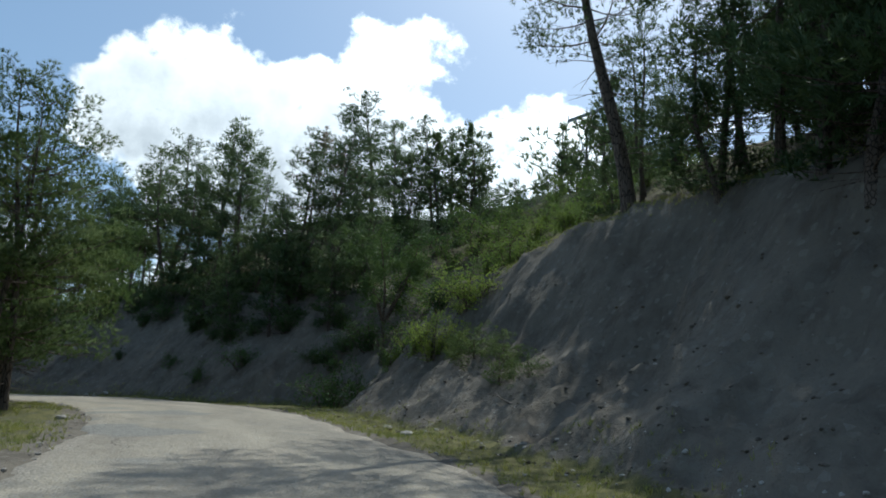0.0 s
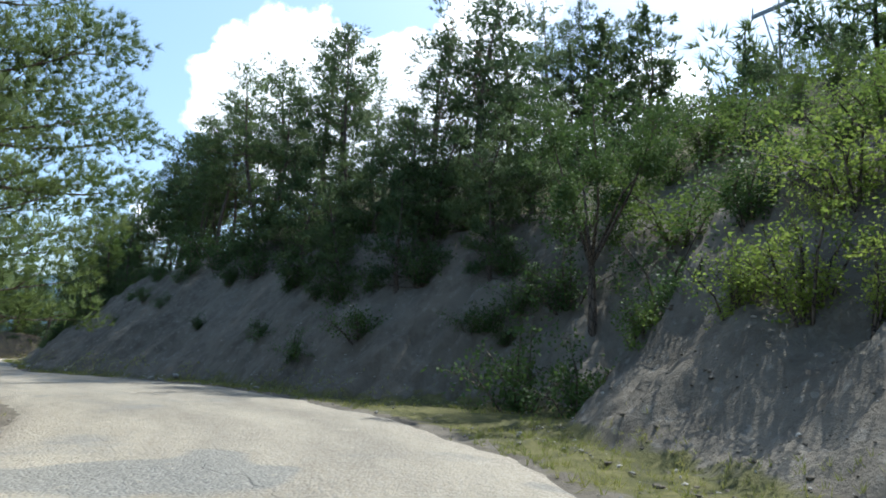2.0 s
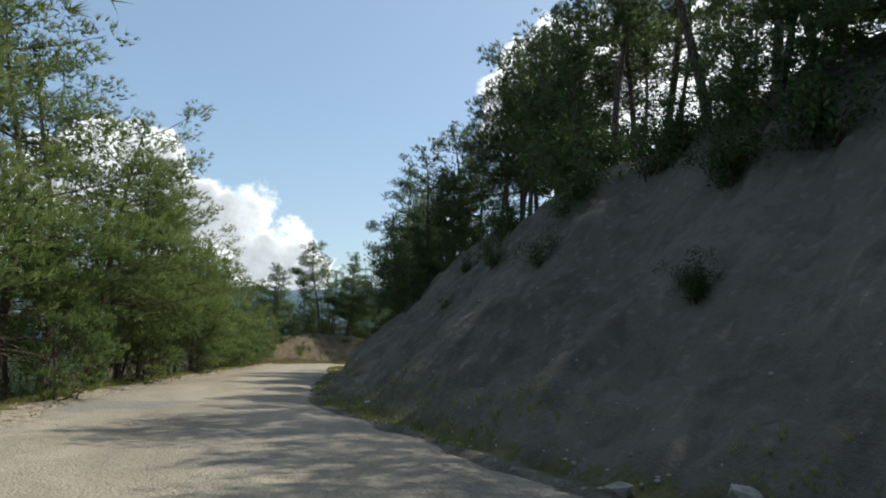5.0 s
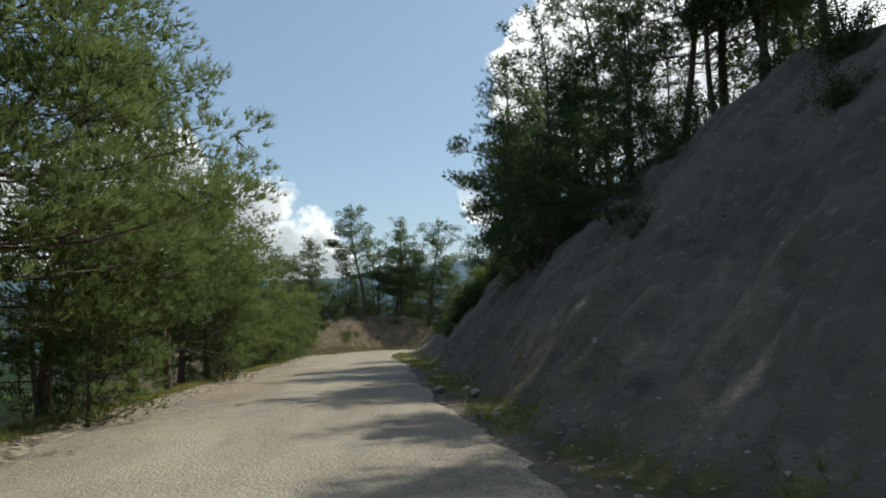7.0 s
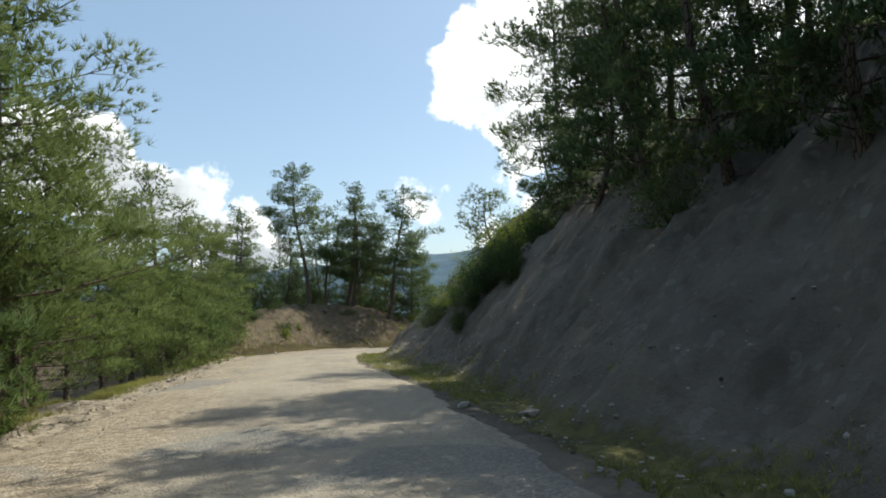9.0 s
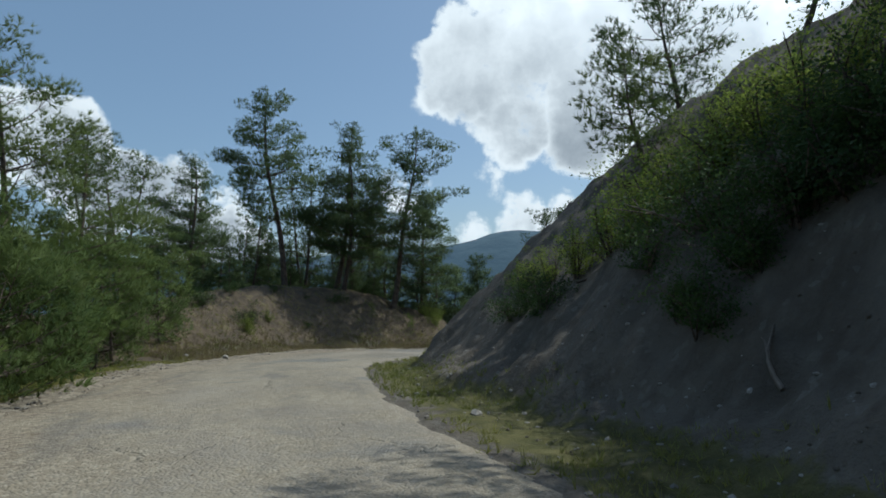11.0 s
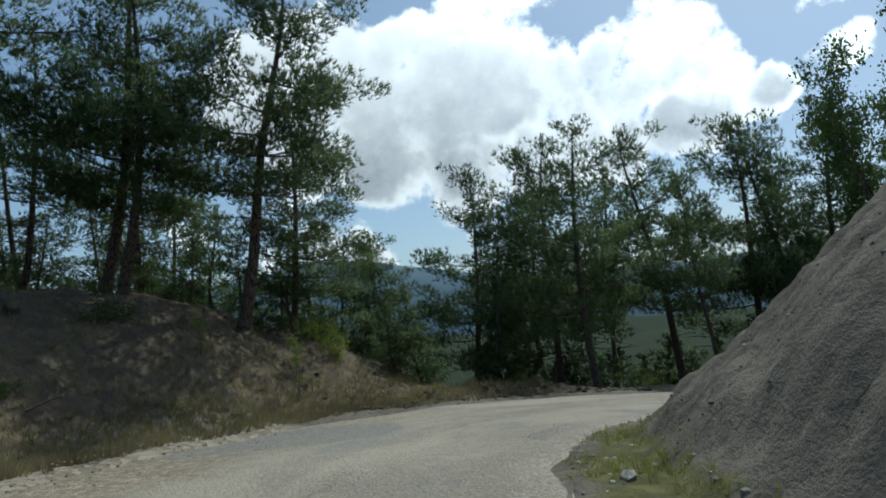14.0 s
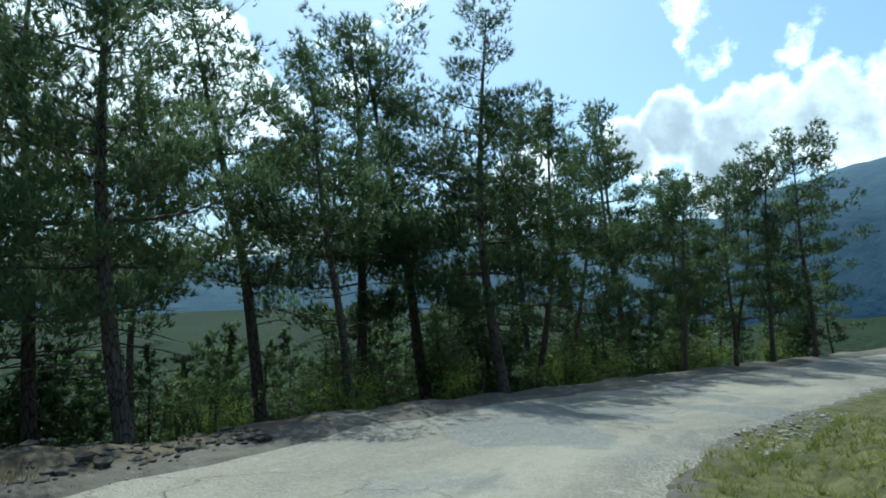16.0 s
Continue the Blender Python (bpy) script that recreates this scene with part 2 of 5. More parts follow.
def road_material():
    m, n = material("worn_chipseal")
    uv = n.add("ShaderNodeAttribute", attribute_name="lane").outputs["Vector"]
    across = n.add("ShaderNodeSeparateXYZ", {0: uv}).outputs[0]
    coarse, fine = n.noise(n.world, 0.45, 5.0, 0.6), n.noise(n.world, 3.0, 6.0, 0.65)
    along = n.noise(n.add("ShaderNodeMapping", {"Vector": uv, "Scale": (1.6, 0.12, 1.0)}).outputs[0], 1.0, 5.0, 0.6)
    stones = n.add("ShaderNodeTexVoronoi", {"Vector": n.world, "Scale": 34.0})
    tone = n.mix(n.span(along, 0.32, 0.68), (0.20, 0.171, 0.132, 1), (0.345, 0.296, 0.224, 1))
    tone = n.mix(n.span(coarse, 0.55, 0.72, 0.0, 0.7), tone, (0.17, 0.168, 0.16, 1))
    tone = n.mix(n.span(fine, 0.52, 0.75, 0.0, 0.6), tone, (0.40, 0.345, 0.262, 1))
    tone = n.mix(n.math("MULTIPLY", n.span(stones.outputs["Color"], 0.3, 0.9), 0.35), tone, (0.40, 0.37, 0.33, 1))
    crack = n.add("ShaderNodeTexVoronoi", {"Vector": n.add("ShaderNodeVectorMath", {0: n.world, 1: n.add("ShaderNodeVectorMath", {0: n.add("ShaderNodeTexNoise", {"Vector": n.world, "Scale": 1.5, "Detail": 4.0}).outputs["Color"], 3: 0.8}, operation="SCALE").outputs[0]}, operation="ADD").outputs[0], "Scale": 0.55}, feature="DISTANCE_TO_EDGE").outputs["Distance"]
    line = n.math("MULTIPLY", n.span(crack, 0.012, 0.003), n.span(n.noise(n.world, 0.23, 2.0), 0.50, 0.6))
    tone = n.mix(n.math("MULTIPLY", line, 0.10), tone, (0.06, 0.055, 0.05, 1))
    edge = n.span(n.math("ADD", n.math("ABSOLUTE", across), n.math("MULTIPLY", n.math("SUBTRACT", fine, 0.5), 0.5)), 0.72, 0.98)
    gravel = n.mix(n.span(stones.outputs["Color"], 0.2, 0.9), (0.22, 0.185, 0.145, 1), (0.42, 0.37, 0.30, 1))
    tone = n.mix(edge, tone, gravel)
    along_at = n.add("ShaderNodeSeparateXYZ", {0: uv}).outputs[1]
    loose = n.math("MULTIPLY", n.span(n.math("ADD", across, n.math("MULTIPLY", n.math("SUBTRACT", n.noise(n.world, 0.8, 5.0, 0.65), 0.5), 1.1)), -0.15, -0.55), n.math("MULTIPLY", n.span(along_at, 52, 66), n.span(along_at, 114, 106)))
    pebbles = n.add("ShaderNodeTexVoronoi", {"Vector": n.world, "Scale": 15.0})
    brown = n.mix(n.span(pebbles.outputs["Color"], 0.25, 0.95), (0.165, 0.128, 0.088, 1), (0.40, 0.33, 0.24, 1))
    tone = n.mix(n.math("MULTIPLY", loose, 0.85), tone, brown)
    dust = n.math("MULTIPLY", n.span(along_at, 60, 78), n.span(n.noise(n.world, 0.6, 6.0, 0.7), 0.34, 0.60, 0.0, 0.75))
    tone = n.mix(n.math("MULTIPLY", dust, n.span(along_at, 106, 95)), tone, n.mix(n.span(pebbles.outputs["Color"], 0.3, 0.9), (0.30, 0.25, 0.175, 1), (0.42, 0.36, 0.265, 1)))
    tone = n.mix(n.span(n.noise(n.world, 11.0, 4.0, 0.75), 0.52, 0.70, 0.0, 0.35), tone, (0.15, 0.135, 0.11, 1))
    tone = n.mix(n.math("MULTIPLY", n.span(n.noise(n.add("ShaderNodeMapping", {"Vector": uv, "Scale": (2.6, 0.22, 1.0)}).outputs[0], 1.0, 6.0, 0.7), 0.52, 0.66), n.span(along_at, 70, 92, 0.25, 0.6)), tone, (0.165, 0.155, 0.135, 1))
    patch = n.math("MULTIPLY", n.span(n.noise(n.world, 0.21, 3.0, 0.5), 0.585, 0.61), n.span(fine, 0.72, 0.60))
    tone = n.mix(n.math("MULTIPLY", patch, 0.75), tone, n.mix(n.span(stones.outputs["Color"], 0.3, 0.9), (0.165, 0.16, 0.148, 1), (0.25, 0.24, 0.215, 1)))
    tone = n.mix(n.math("MULTIPLY", n.span(pebbles.outputs["Distance"], 0.25, 0.10), n.math("MULTIPLY", n.span(pebbles.outputs["Color"], 0.60, 0.75), n.span(along_at, 56, 76, 0.15, 0.7))), tone, (0.47, 0.42, 0.34, 1))
    relief = n.math("ADD", n.math("MULTIPLY", stones.outputs["Distance"], -0.5), n.math("SUBTRACT", n.math("ADD", n.math("MULTIPLY", fine, 0.9), n.math("MULTIPLY", pebbles.outputs["Distance"], -0.4)), line))
    finish(n, tone, 0.82, relief, 0.045, spec=0.25)
    return m


def plain_material(name, a, b, rough=0.8, scale=6.0, bump=0.02, metallic=0.0):
    m, n = material(name)
    f = n.noise(n.here, scale, 6.0, 0.65)
    tone = n.mix(n.span(n.math("MULTIPLY_ADD", n.any, 0.3, f), 0.35, 0.95), (*a, 1), (*b, 1))
    finish(n, tone, rough, f, bump)
    return m


earth_mat, road_mat = ground_material(), road_material()
stone_mat = plain_material("shale_stone", (0.17, 0.15, 0.13), (0.42, 0.39, 0.35), 0.85, 5.0, 0.03)
pale_stone = plain_material("limestone", (0.24, 0.22, 0.19), (0.44, 0.42, 0.38), 0.85, 5.0, 0.03)
wood_mat = plain_material("weathered_wood", (0.10, 0.08, 0.065), (0.24, 0.20, 0.16), 0.85, 9.0, 0.02)
steel_mat = plain_material("galvanised_steel", (0.20, 0.21, 0.22), (0.30, 0.31, 0.32), 0.5, 9.0, 0.004)
# forest green shifted to blue: the haze of distance is put into the colour
haze_toned_mat = plain_material("haze_toned_forest", (0.045, 0.085, 0.12), (0.085, 0.135, 0.165), 0.95, 0.012, 6.0)

# ---- the line of the road, in metres: x, y and the height of its surface ----
LINE_A = [
    (0.9, -30.0, -0.6), (0.6, -15.0, -0.1), (0.0, 0.0, 0.1), (-0.74, 2.92, 0.1), (-1.66, 5.97, 0.12), (-2.62, 8.79, 0.08), (-3.87, 11.84, 0.05), (-5.27, 14.69, -0.05),
    (-6.91, 17.62, -0.11), (-8.95, 20.58, -0.21), (-11.22, 23.34, -0.34), (-13.64, 25.94, -0.47), (-16.49, 28.34, -0.59),
    (-21.0, 31.6, -0.86), (-25.5, 34.8, -1.12), (-30.52, 38.39, -1.40), (-35.58, 42.9, -1.67),
]
LINE_B = [
    (-39.6, 46.9, -1.93), (-43.6, 51.1, -2.19), (-48.17, 55.91, -2.48), (-53.31, 61.18, -2.83), (-58.23, 66.68, -3.14), (-60.24, 69.44, -3.26), (-61.93, 72.42, -3.48),
    (-62.94, 75.23, -3.66), (-63.52, 78.65, -3.84), (-63.38, 81.68, -4.09), (-62.6, 84.76, -4.36), (-60.9, 88.0, -4.72), (-58.5, 90.3, -5.05),
    (-55.5, 92.0, -5.40), (-50.5, 94.0, -5.92), (-46.0, 95.4, -6.3), (-36.0, 97.6, -6.9), (-20.0, 99.0, -7.6), (4.0, 96.0, -8.4),
]


def spline(points, step):
    """Points every step metres on a smooth line through the given ones."""
    p = np.array(points, float)
    out = []
    for i in range(len(p) - 1):
        a, b, c, d = p[max(i - 1, 0)], p[i], p[i + 1], p[min(i + 2, len(p) - 1)]
        la, lb, lc = max(np.linalg.norm(b - a), 1e-6), np.linalg.norm(c - b), max(np.linalg.norm(d - c), 1e-6)
        m0 = ((c - b) / lb if i == 0 else ((b - a) / la * lb + (c - b) / lb * la) / (la + lb)) * lb
        m1 = ((c - b) / lb if i == len(p) - 2 else ((c - b) / lb * lc + (d - c) / lc * lb) / (lb + lc)) * lb
        for u in np.linspace(0, 1, max(int(lb / 0.1), 2), endpoint=False):
            out.append((2 * u**3 - 3 * u * u + 1) * b + (u**3 - 2 * u * u + u) * m0 + (3 * u * u - 2 * u**3) * c + (u**3 - u * u) * m1)
    out = np.array(out + [p[-1]])
    s = np.concatenate([[0], np.cumsum(np.linalg.norm(np.diff(out[:, :2], axis=0), axis=1))])
    even = np.arange(0, s[-1], step)
    return np.stack([np.interp(even, s, out[:, k]) for k in range(3)], 1), even


LINE, STATION = spline(LINE_A + LINE_B, 0.5)
STATION = STATION - STATION[np.argmin((LINE[:, 0]) ** 2 + (LINE[:, 1]) ** 2)]
AHEAD = np.gradient(LINE[:, :2], axis=0)
AHEAD /= np.linalg.norm(AHEAD, axis=1)[:, None]
ASIDE = np.stack([AHEAD[:, 1], -AHEAD[:, 0]], 1)      # to the right


def by_station(pairs):
    a = np.array(pairs, float)
    return lambda s: np.interp(s, a[:, 0], a[:, 1])


left_edge = by_station([(-30, -2.3), (26, -2.3), (36, -3.4), (60, -3.7), (84, -3.9), (92, -4.5), (104, -5.4), (111, -5.0), (116, -3.2), (200, -3.0)])
right_edge = by_station([(-30, 2.6), (14, 2.8), (22, 3.6), (34, 3.4), (42, 2.9), (50, 2.2), (76, 2.1), (86, 1.6), (96, 1.2), (108, 1.1), (114, 1.5), (200, 1.8)])
toe = by_station([(-30, 5.0), (17, 4.9), (20, 5.2), (21.5, 5.6), (23.5, 8.2), (26, 7.2), (29, 5.2), (32, 4.4), (42, 3.6), (52, 3.1), (72, 3.2), (80, 3.5), (88, 3.1), (95, 2.5), (102, 1.95), (108, 1.65), (111, 2.1), (115, 2.8), (200, 4.0)])
cut_height = by_station([(-30, 6.5), (18, 6.3), (22, 5.2), (25, 5.5), (30, 6.3), (42, 6.2), (50, 6.2), (60, 6.9), (70, 6.0), (80, 6.8), (86, 8.2), (92, 7.0), (100, 6.8), (106, 7.2), (109.5, 5.6), (112, 2.6), (114.5, 0.7), (118, 0.35), (200, 0.3)])
hill_rise = by_station([(-30, 0.5), (20, 0.46), (30, 0.40), (42, 0.44), (50, 0.5), (65, 0.42), (80, 0.4), (100, 0.35), (108, 0.2), (114, 0.02), (118, -0.1), (200, -0.15)])
mound = by_station([(-30, 0), (93, 0), (98, 1.7), (102, 3.3), (106, 4.0), (110, 3.7), (112.5, 2.2), (115, 0.6), (117, 0.0), (200, 0)])
left_fall = by_station([(-30, 0.10), (26, 0.16), (34, 0.42), (90, 0.42), (97, 0.1), (113, 0.12), (118, 0.32), (200, 0.32)])


def value_noise(x, y, seed):
    def lattice(i, j):
        h = np.sin(i * 127.1 + j * 311.7 + seed * 74.7) * 43758.5453
        return h - np.floor(h)
    i, j = np.floor(x), np.floor(y)
    u, v = x - i, y - j
    u, v = u * u * (3 - 2 * u), v * v * (3 - 2 * v)
    return (lattice(i, j) * (1 - u) + lattice(i + 1, j) * u) * (1 - v) + (lattice(i, j + 1) * (1 - u) + lattice(i + 1, j + 1) * u) * v - 0.5


def rough(x, y, size, octaves, seed=0.0):
    total, gain = 0.0, 1.0
    for k in range(octaves):
        total = total + gain * value_noise(x / size + 17.3 * k, y / size - 9.1 * k, seed + k)
        size, gain = size * 0.47, gain * 0.52
    return total


def ease(v):
    v = np.clip(v, 0, 1)
    return v * v * (3 - 2 * v)


def stationed(x, y):
    """For arrays of places: the station along the road, the metres to its right, and the road's height there."""
    x, y = np.atleast_1d(np.asarray(x, float)), np.atleast_1d(np.asarray(y, float))
    pick = np.empty(len(x), int)
    coarse = LINE[::4]
    for a in range(0, len(x), 20000):
        part = slice(a, a + 20000)
        near = np.argmin((x[part, None] - coarse[None, :, 0]) ** 2 + (y[part, None] - coarse[None, :, 1]) ** 2, axis=1) * 4
        cand = np.clip(near[:, None] + np.arange(-4, 5)[None, :], 0, len(LINE) - 1)
        far = (x[part, None] - LINE[cand, 0]) ** 2 + (y[part, None] - LINE[cand, 1]) ** 2
        pick[part] = cand[np.arange(len(cand)), np.argmin(far, axis=1)]
    dx, dy = x - LINE[pick, 0], y - LINE[pick, 1]
    side = np.where(dx * ASIDE[pick, 0] + dy * ASIDE[pick, 1] >= 0, 1.0, -1.0)
    return STATION[pick], side * np.hypot(dx, dy), LINE[pick, 2]


def heights(x, y, detail=True):
    """The ground's height, and how much it is grass, needle litter or cut bank."""
    s, d, z = stationed(x, y)
    x, y = np.atleast_1d(np.asarray(x, float)), np.atleast_1d(np.asarray(y, float))
    big = rough(x, y, 9.0, 3, 3.0)
    # the cut bank and the hill above it
    t = toe(s) + 0.9 * rough(x, y, 3.5, 3, 5.0)
    run = np.maximum(d - t, 0)
    top = cut_height(s) * (1 + 0.35 * big)
    steep = np.interp(s, [0, 80, 90, 200], [1.0, 1.0, 0.93, 0.93])
    bank = run * steep
    first = ease((27 - s) / 6)
    bank = bank * (1 - first) + first * (0.72 * run + 0.62 * np.maximum(run - 2.6, 0))
    hill = top + hill_rise(s) * np.maximum(run - top / steep, -3) + 1.5 * big * ease((run - top) / 12)
    hill = np.where(hill > 19, 19 + (hill - 19) * 0.35, hill)
    soft = 0.6
    k = np.clip(0.5 + 0.5 * (hill - bank) / soft, 0, 1)
    up = hill * (1 - k) + bank * k - soft * k * (1 - k)
    up = np.where(run > 0, np.maximum(up, np.minimum(bank, hill)), 0)
    on_bank = ease(run / 0.5) * ease((top + 0.6 - bank) / 1.2)
    # the shoulder and the fall on the other side
    out = np.maximum(-d + left_edge(s) - 0.8, 0)
    fall = left_fall(s) * np.maximum(out - 0.4, 0)
    fall = np.where(fall > 9, 9 + (fall - 9) * 0.25, fall)
    rise = mound(s) * ease(out / 6.5) * (1 - 0.75 * ease((out - 15) / 14))
    h = np.where(d >= 0, up, rise - np.where(out > 0, fall * ease(out / 2.0), 0) + 0.9 * big * ease(out / 8))
    off_road = np.maximum(d - right_edge(s), left_edge(s) - d)
    h = h - 0.10 * ease(-off_road / 0.25 + 0.6) - 0.05 * ease((d - right_edge(s)) / 0.6) * (run <= 0)
    if detail:
        gully = rough(s * 1.0, d * 0.35, 1.3, 4, 11.0)
        h = h + on_bank * np.interp(s, [84, 92], [1.0, 0.45]) * (0.42 * gully + 0.30 * rough(x, y, 1.1, 5, 13.0))
        h = h + (1 - on_bank) * ease(off_road / 1.2) * (0.16 * rough(x, y, 0.9, 3, 17.0))
        lump = ease((s - 92) / 4) * ease((118 - s) / 3) * ease(out / 1.5) * (d < 0)
        h = h + lump * 0.42 * rough(x, y, 2.4, 5, 19.0)
        h = h + (d < 0) * ease((s - 110.5) / 1.5) * ease((116.5 - s) / 1.5) * ease(out / 0.5) * ease((2.6 - out) / 1.2) * (0.12 + 0.4 * rough(x, y, 0.8, 3, 23.0))
    grass = np.where(d > 0, 0.75 * ease((off_road) / 0.5) * ease((t + 0.5 - d) / 0.6) * (s < 118) + 0.55 * ease((run - top / steep) / 1.5), 0.0)
    grass = np.where(d <= 0, np.where(s < 27, 0.72, 0.36) * ease(off_road / 0.9), grass)
    grass = np.where((d <= 0) & (s > 28) & (s < 109), np.where(off_road < 1.6, -0.8 + 1.1 * ease((off_road - 0.7) / 0.9), grass), grass)
    grass = np.where((s > 110) & (d > 0), 0.8 * ease(off_road / 0.4), grass)
    litter = np.where(d > 0, 0.75 * ease((run - top / steep) / 4), 0.65 * ease(out / 4))
    litter = np.where((d < 0) & (s > 90) & (s <= 109), 0.62 * ease((out - 0.4) / 1.2), litter)
    litter = np.where((d < 0) & (s > 109) & (s < 119) & (out > 0), 0.95, litter)
    return z + h, grass, litter, on_bank


def clods(x, y, size, seed):
    """Rounded lumps of earth and shale, one to a cell, from 0 to 1."""
    i, j = np.floor(x / size), np.floor(y / size)
    best = np.zeros(len(x))
    for di in (-1, 0, 1):
        for dj in (-1, 0, 1):
            a = np.sin((i + di) * 127.1 + (j + dj) * 311.7 + seed * 74.7) * 43758.5453
            b = np.sin((i + di) * 269.5 + (j + dj) * 183.3 + seed * 33.1) * 24634.6345
            a, b = a - np.floor(a), b - np.floor(b)
            gap = np.hypot(x / size - i - di - a, y / size - j - dj - b)
            best = np.maximum(best, (0.35 + 0.65 * b) * np.clip(1 - gap / 0.62, 0, 1) ** 0.7)
    return best


def shale(x, y):
    """The rough face of the cutting: ledges, clods and runnels."""
    ledge = rough(x, y, 1.6, 2, 63.0)
    return 0.12 * rough(x, y, 0.7, 4, 61.0) + 0.14 * np.round(ledge * 6) / 6 + 0.11 * clods(x, y, 0.7, 1.0) + 0.12 * clods(x, y, 0.33, 2.0) - 0.08


def surface_z(x, y):
    """The height of the ground with its roughness."""
    x, y = np.atleast_1d(np.asarray(x, float)), np.atleast_1d(np.asarray(y, float))
    h, _, _, on_bank = heights(x, y)
    return h + on_bank * shale(x, y)


def ground_z(x, y):
    return float(heights([x], [y], False)[0][0])


# ---- the ground, one sheet ----
def mesh_object(name, verts, faces, mat, smooth=True, parent=None):
    me = bpy.data.meshes.new(name)
    me.from_pydata(verts.tolist() if hasattr(verts, "tolist") else verts, [], faces.tolist() if hasattr(faces, "tolist") else faces)
    me.materials.append(mat)
    if smooth:
        me.polygons.foreach_set("use_smooth", np.ones(len(me.polygons), bool))
    me.update()
    ob = new(name, me)
    ob.parent = parent
    return ob


def grid_faces(rows, cols):
    i = (np.arange(rows - 1)[:, None] * cols + np.arange(cols - 1)[None, :]).ravel()
    return np.stack([i, i + 1, i + cols + 1, i + cols], 1)


def axis(lo, hi, step, reach):
    core = np.arange(lo, hi + step / 2, step)
    tail, gap, p = [], step, 0.0
    while p < reach:
        gap *= 1.13
        p += gap
        tail.append(p)
    tail = np.array(tail)
    return np.concatenate([(core[0] - tail)[::-1], core, core[-1] + tail])


xs, ys = axis(-82, 13, 0.38, 3500), axis(-3, 104, 0.38, 3500)
gx, gy = [a.ravel() for a in np.meshgrid(xs, ys)]
gz, g_grass, g_litter, g_bank = heights(gx, gy)
far = ease((np.hypot(gx + 35, gy - 50) - 110) / 250)
gz = gz * (1 - far) + far * (-45 + 40 * rough(gx, gy, 260, 3, 21.0))
g_along, g_aside, _ = stationed(gx, gy)
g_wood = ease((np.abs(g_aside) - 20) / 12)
g_foot = ease((g_aside - toe(g_along) + 0.5) / 0.3) * (g_aside < toe(g_along) + 1.5) * (g_along > -5) * (g_along < 116)
lowered = gz - 0.7 * np.maximum(ease((g_bank - 0.3) / 0.5), g_foot)      # the cut bank lies over it as a finer mesh
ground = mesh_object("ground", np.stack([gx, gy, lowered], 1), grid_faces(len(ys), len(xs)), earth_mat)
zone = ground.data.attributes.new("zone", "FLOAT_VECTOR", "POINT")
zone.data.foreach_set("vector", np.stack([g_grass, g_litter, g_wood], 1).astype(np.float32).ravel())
tagged(ground, "grey-brown shale hillside with a steep road cutting, grass and pine litter", "ground", kind="structure")


def build_bank():
    st = np.arange(-6, 117, 0.15)
    cols = 92
    cx, cy = (np.interp(st, STATION, LINE[:, k]) for k in range(2))
    nx, ny = (np.interp(st, STATION, ASIDE[:, k]) for k in range(2))
    lo, wide = toe(st) - 0.9, cut_height(st) * 1.35 + 3.4
    d = lo[:, None] + wide[:, None] * np.linspace(0, 1, cols)[None, :]
    x, y = (cx[:, None] + nx[:, None] * d).ravel(), (cy[:, None] + ny[:, None] * d).ravel()
    h, grass, litter, on_bank = heights(x, y)
    back = (d - lo[:, None]).ravel()
    z = h + on_bank * shale(x, y) - 0.10 * (1 - ease(np.maximum(on_bank / 0.3, (back - 0.15) / 0.2 * (back < 2.5)))) + 0.01
    ob = mesh_object("bank", np.stack([x, y, z], 1), grid_faces(len(st), cols), earth_mat)
    zones = ob.data.attributes.new("zone", "FLOAT_VECTOR", "POINT")
    zones.data.foreach_set("vector", np.stack([grass, litter, 0 * grass], 1).astype(np.float32).ravel())
    return tagged(ob, "steep cut bank of grey-brown shale with ledges and clods", "embankment", kind="structure")


build_bank()

# ---- the road ----
def build_road():
    st = np.arange(-28, STATION[-1] - 2, 0.3)
    cols = 26
    cx, cy, cz = (np.interp(st, STATION, LINE[:, k]) for k in range(3))
    nx, ny = (np.interp(st, STATION, ASIDE[:, k]) for k in range(2))
    ln = np.hypot(nx, ny)
    nx, ny = nx / ln, ny / ln
    lo, hi = left_edge(st) - 0.25 + 0.45 * rough(st, st * 0, 1.6, 4, 31.0), right_edge(st) + 0.2 + 0.4 * rough(st, st * 0 + 9, 1.4, 4, 37.0)
    u = np.linspace(-1, 1, cols)
    d = lo[:, None] + (hi - lo)[:, None] * (u[None, :] + 1) / 2
    x, y = cx[:, None] + nx[:, None] * d, cy[:, None] + ny[:, None] * d
    z = cz[:, None] + 0.02 * (1 - u[None, :] ** 2) + 0.03 * rough(x, y, 2.2, 3, 41.0) - 0.13 * np.abs(u[None, :]) ** 14
    ob = mesh_object("road", np.stack([x.ravel(), y.ravel(), z.ravel()], 1), grid_faces(len(st), cols), road_mat)
    lane = ob.data.attributes.new("lane", "FLOAT_VECTOR", "POINT")
    lane.data.foreach_set("vector", np.stack([np.broadcast_to(u[None, :], d.shape).ravel(), np.broadcast_to(st[:, None], d.shape).ravel(), 0 * d.ravel()], 1).astype(np.float32).ravel())
    return tagged(ob, "pale worn chip-seal mountain road with gravel edges and fine cracks", "road", kind="structure")


build_road()


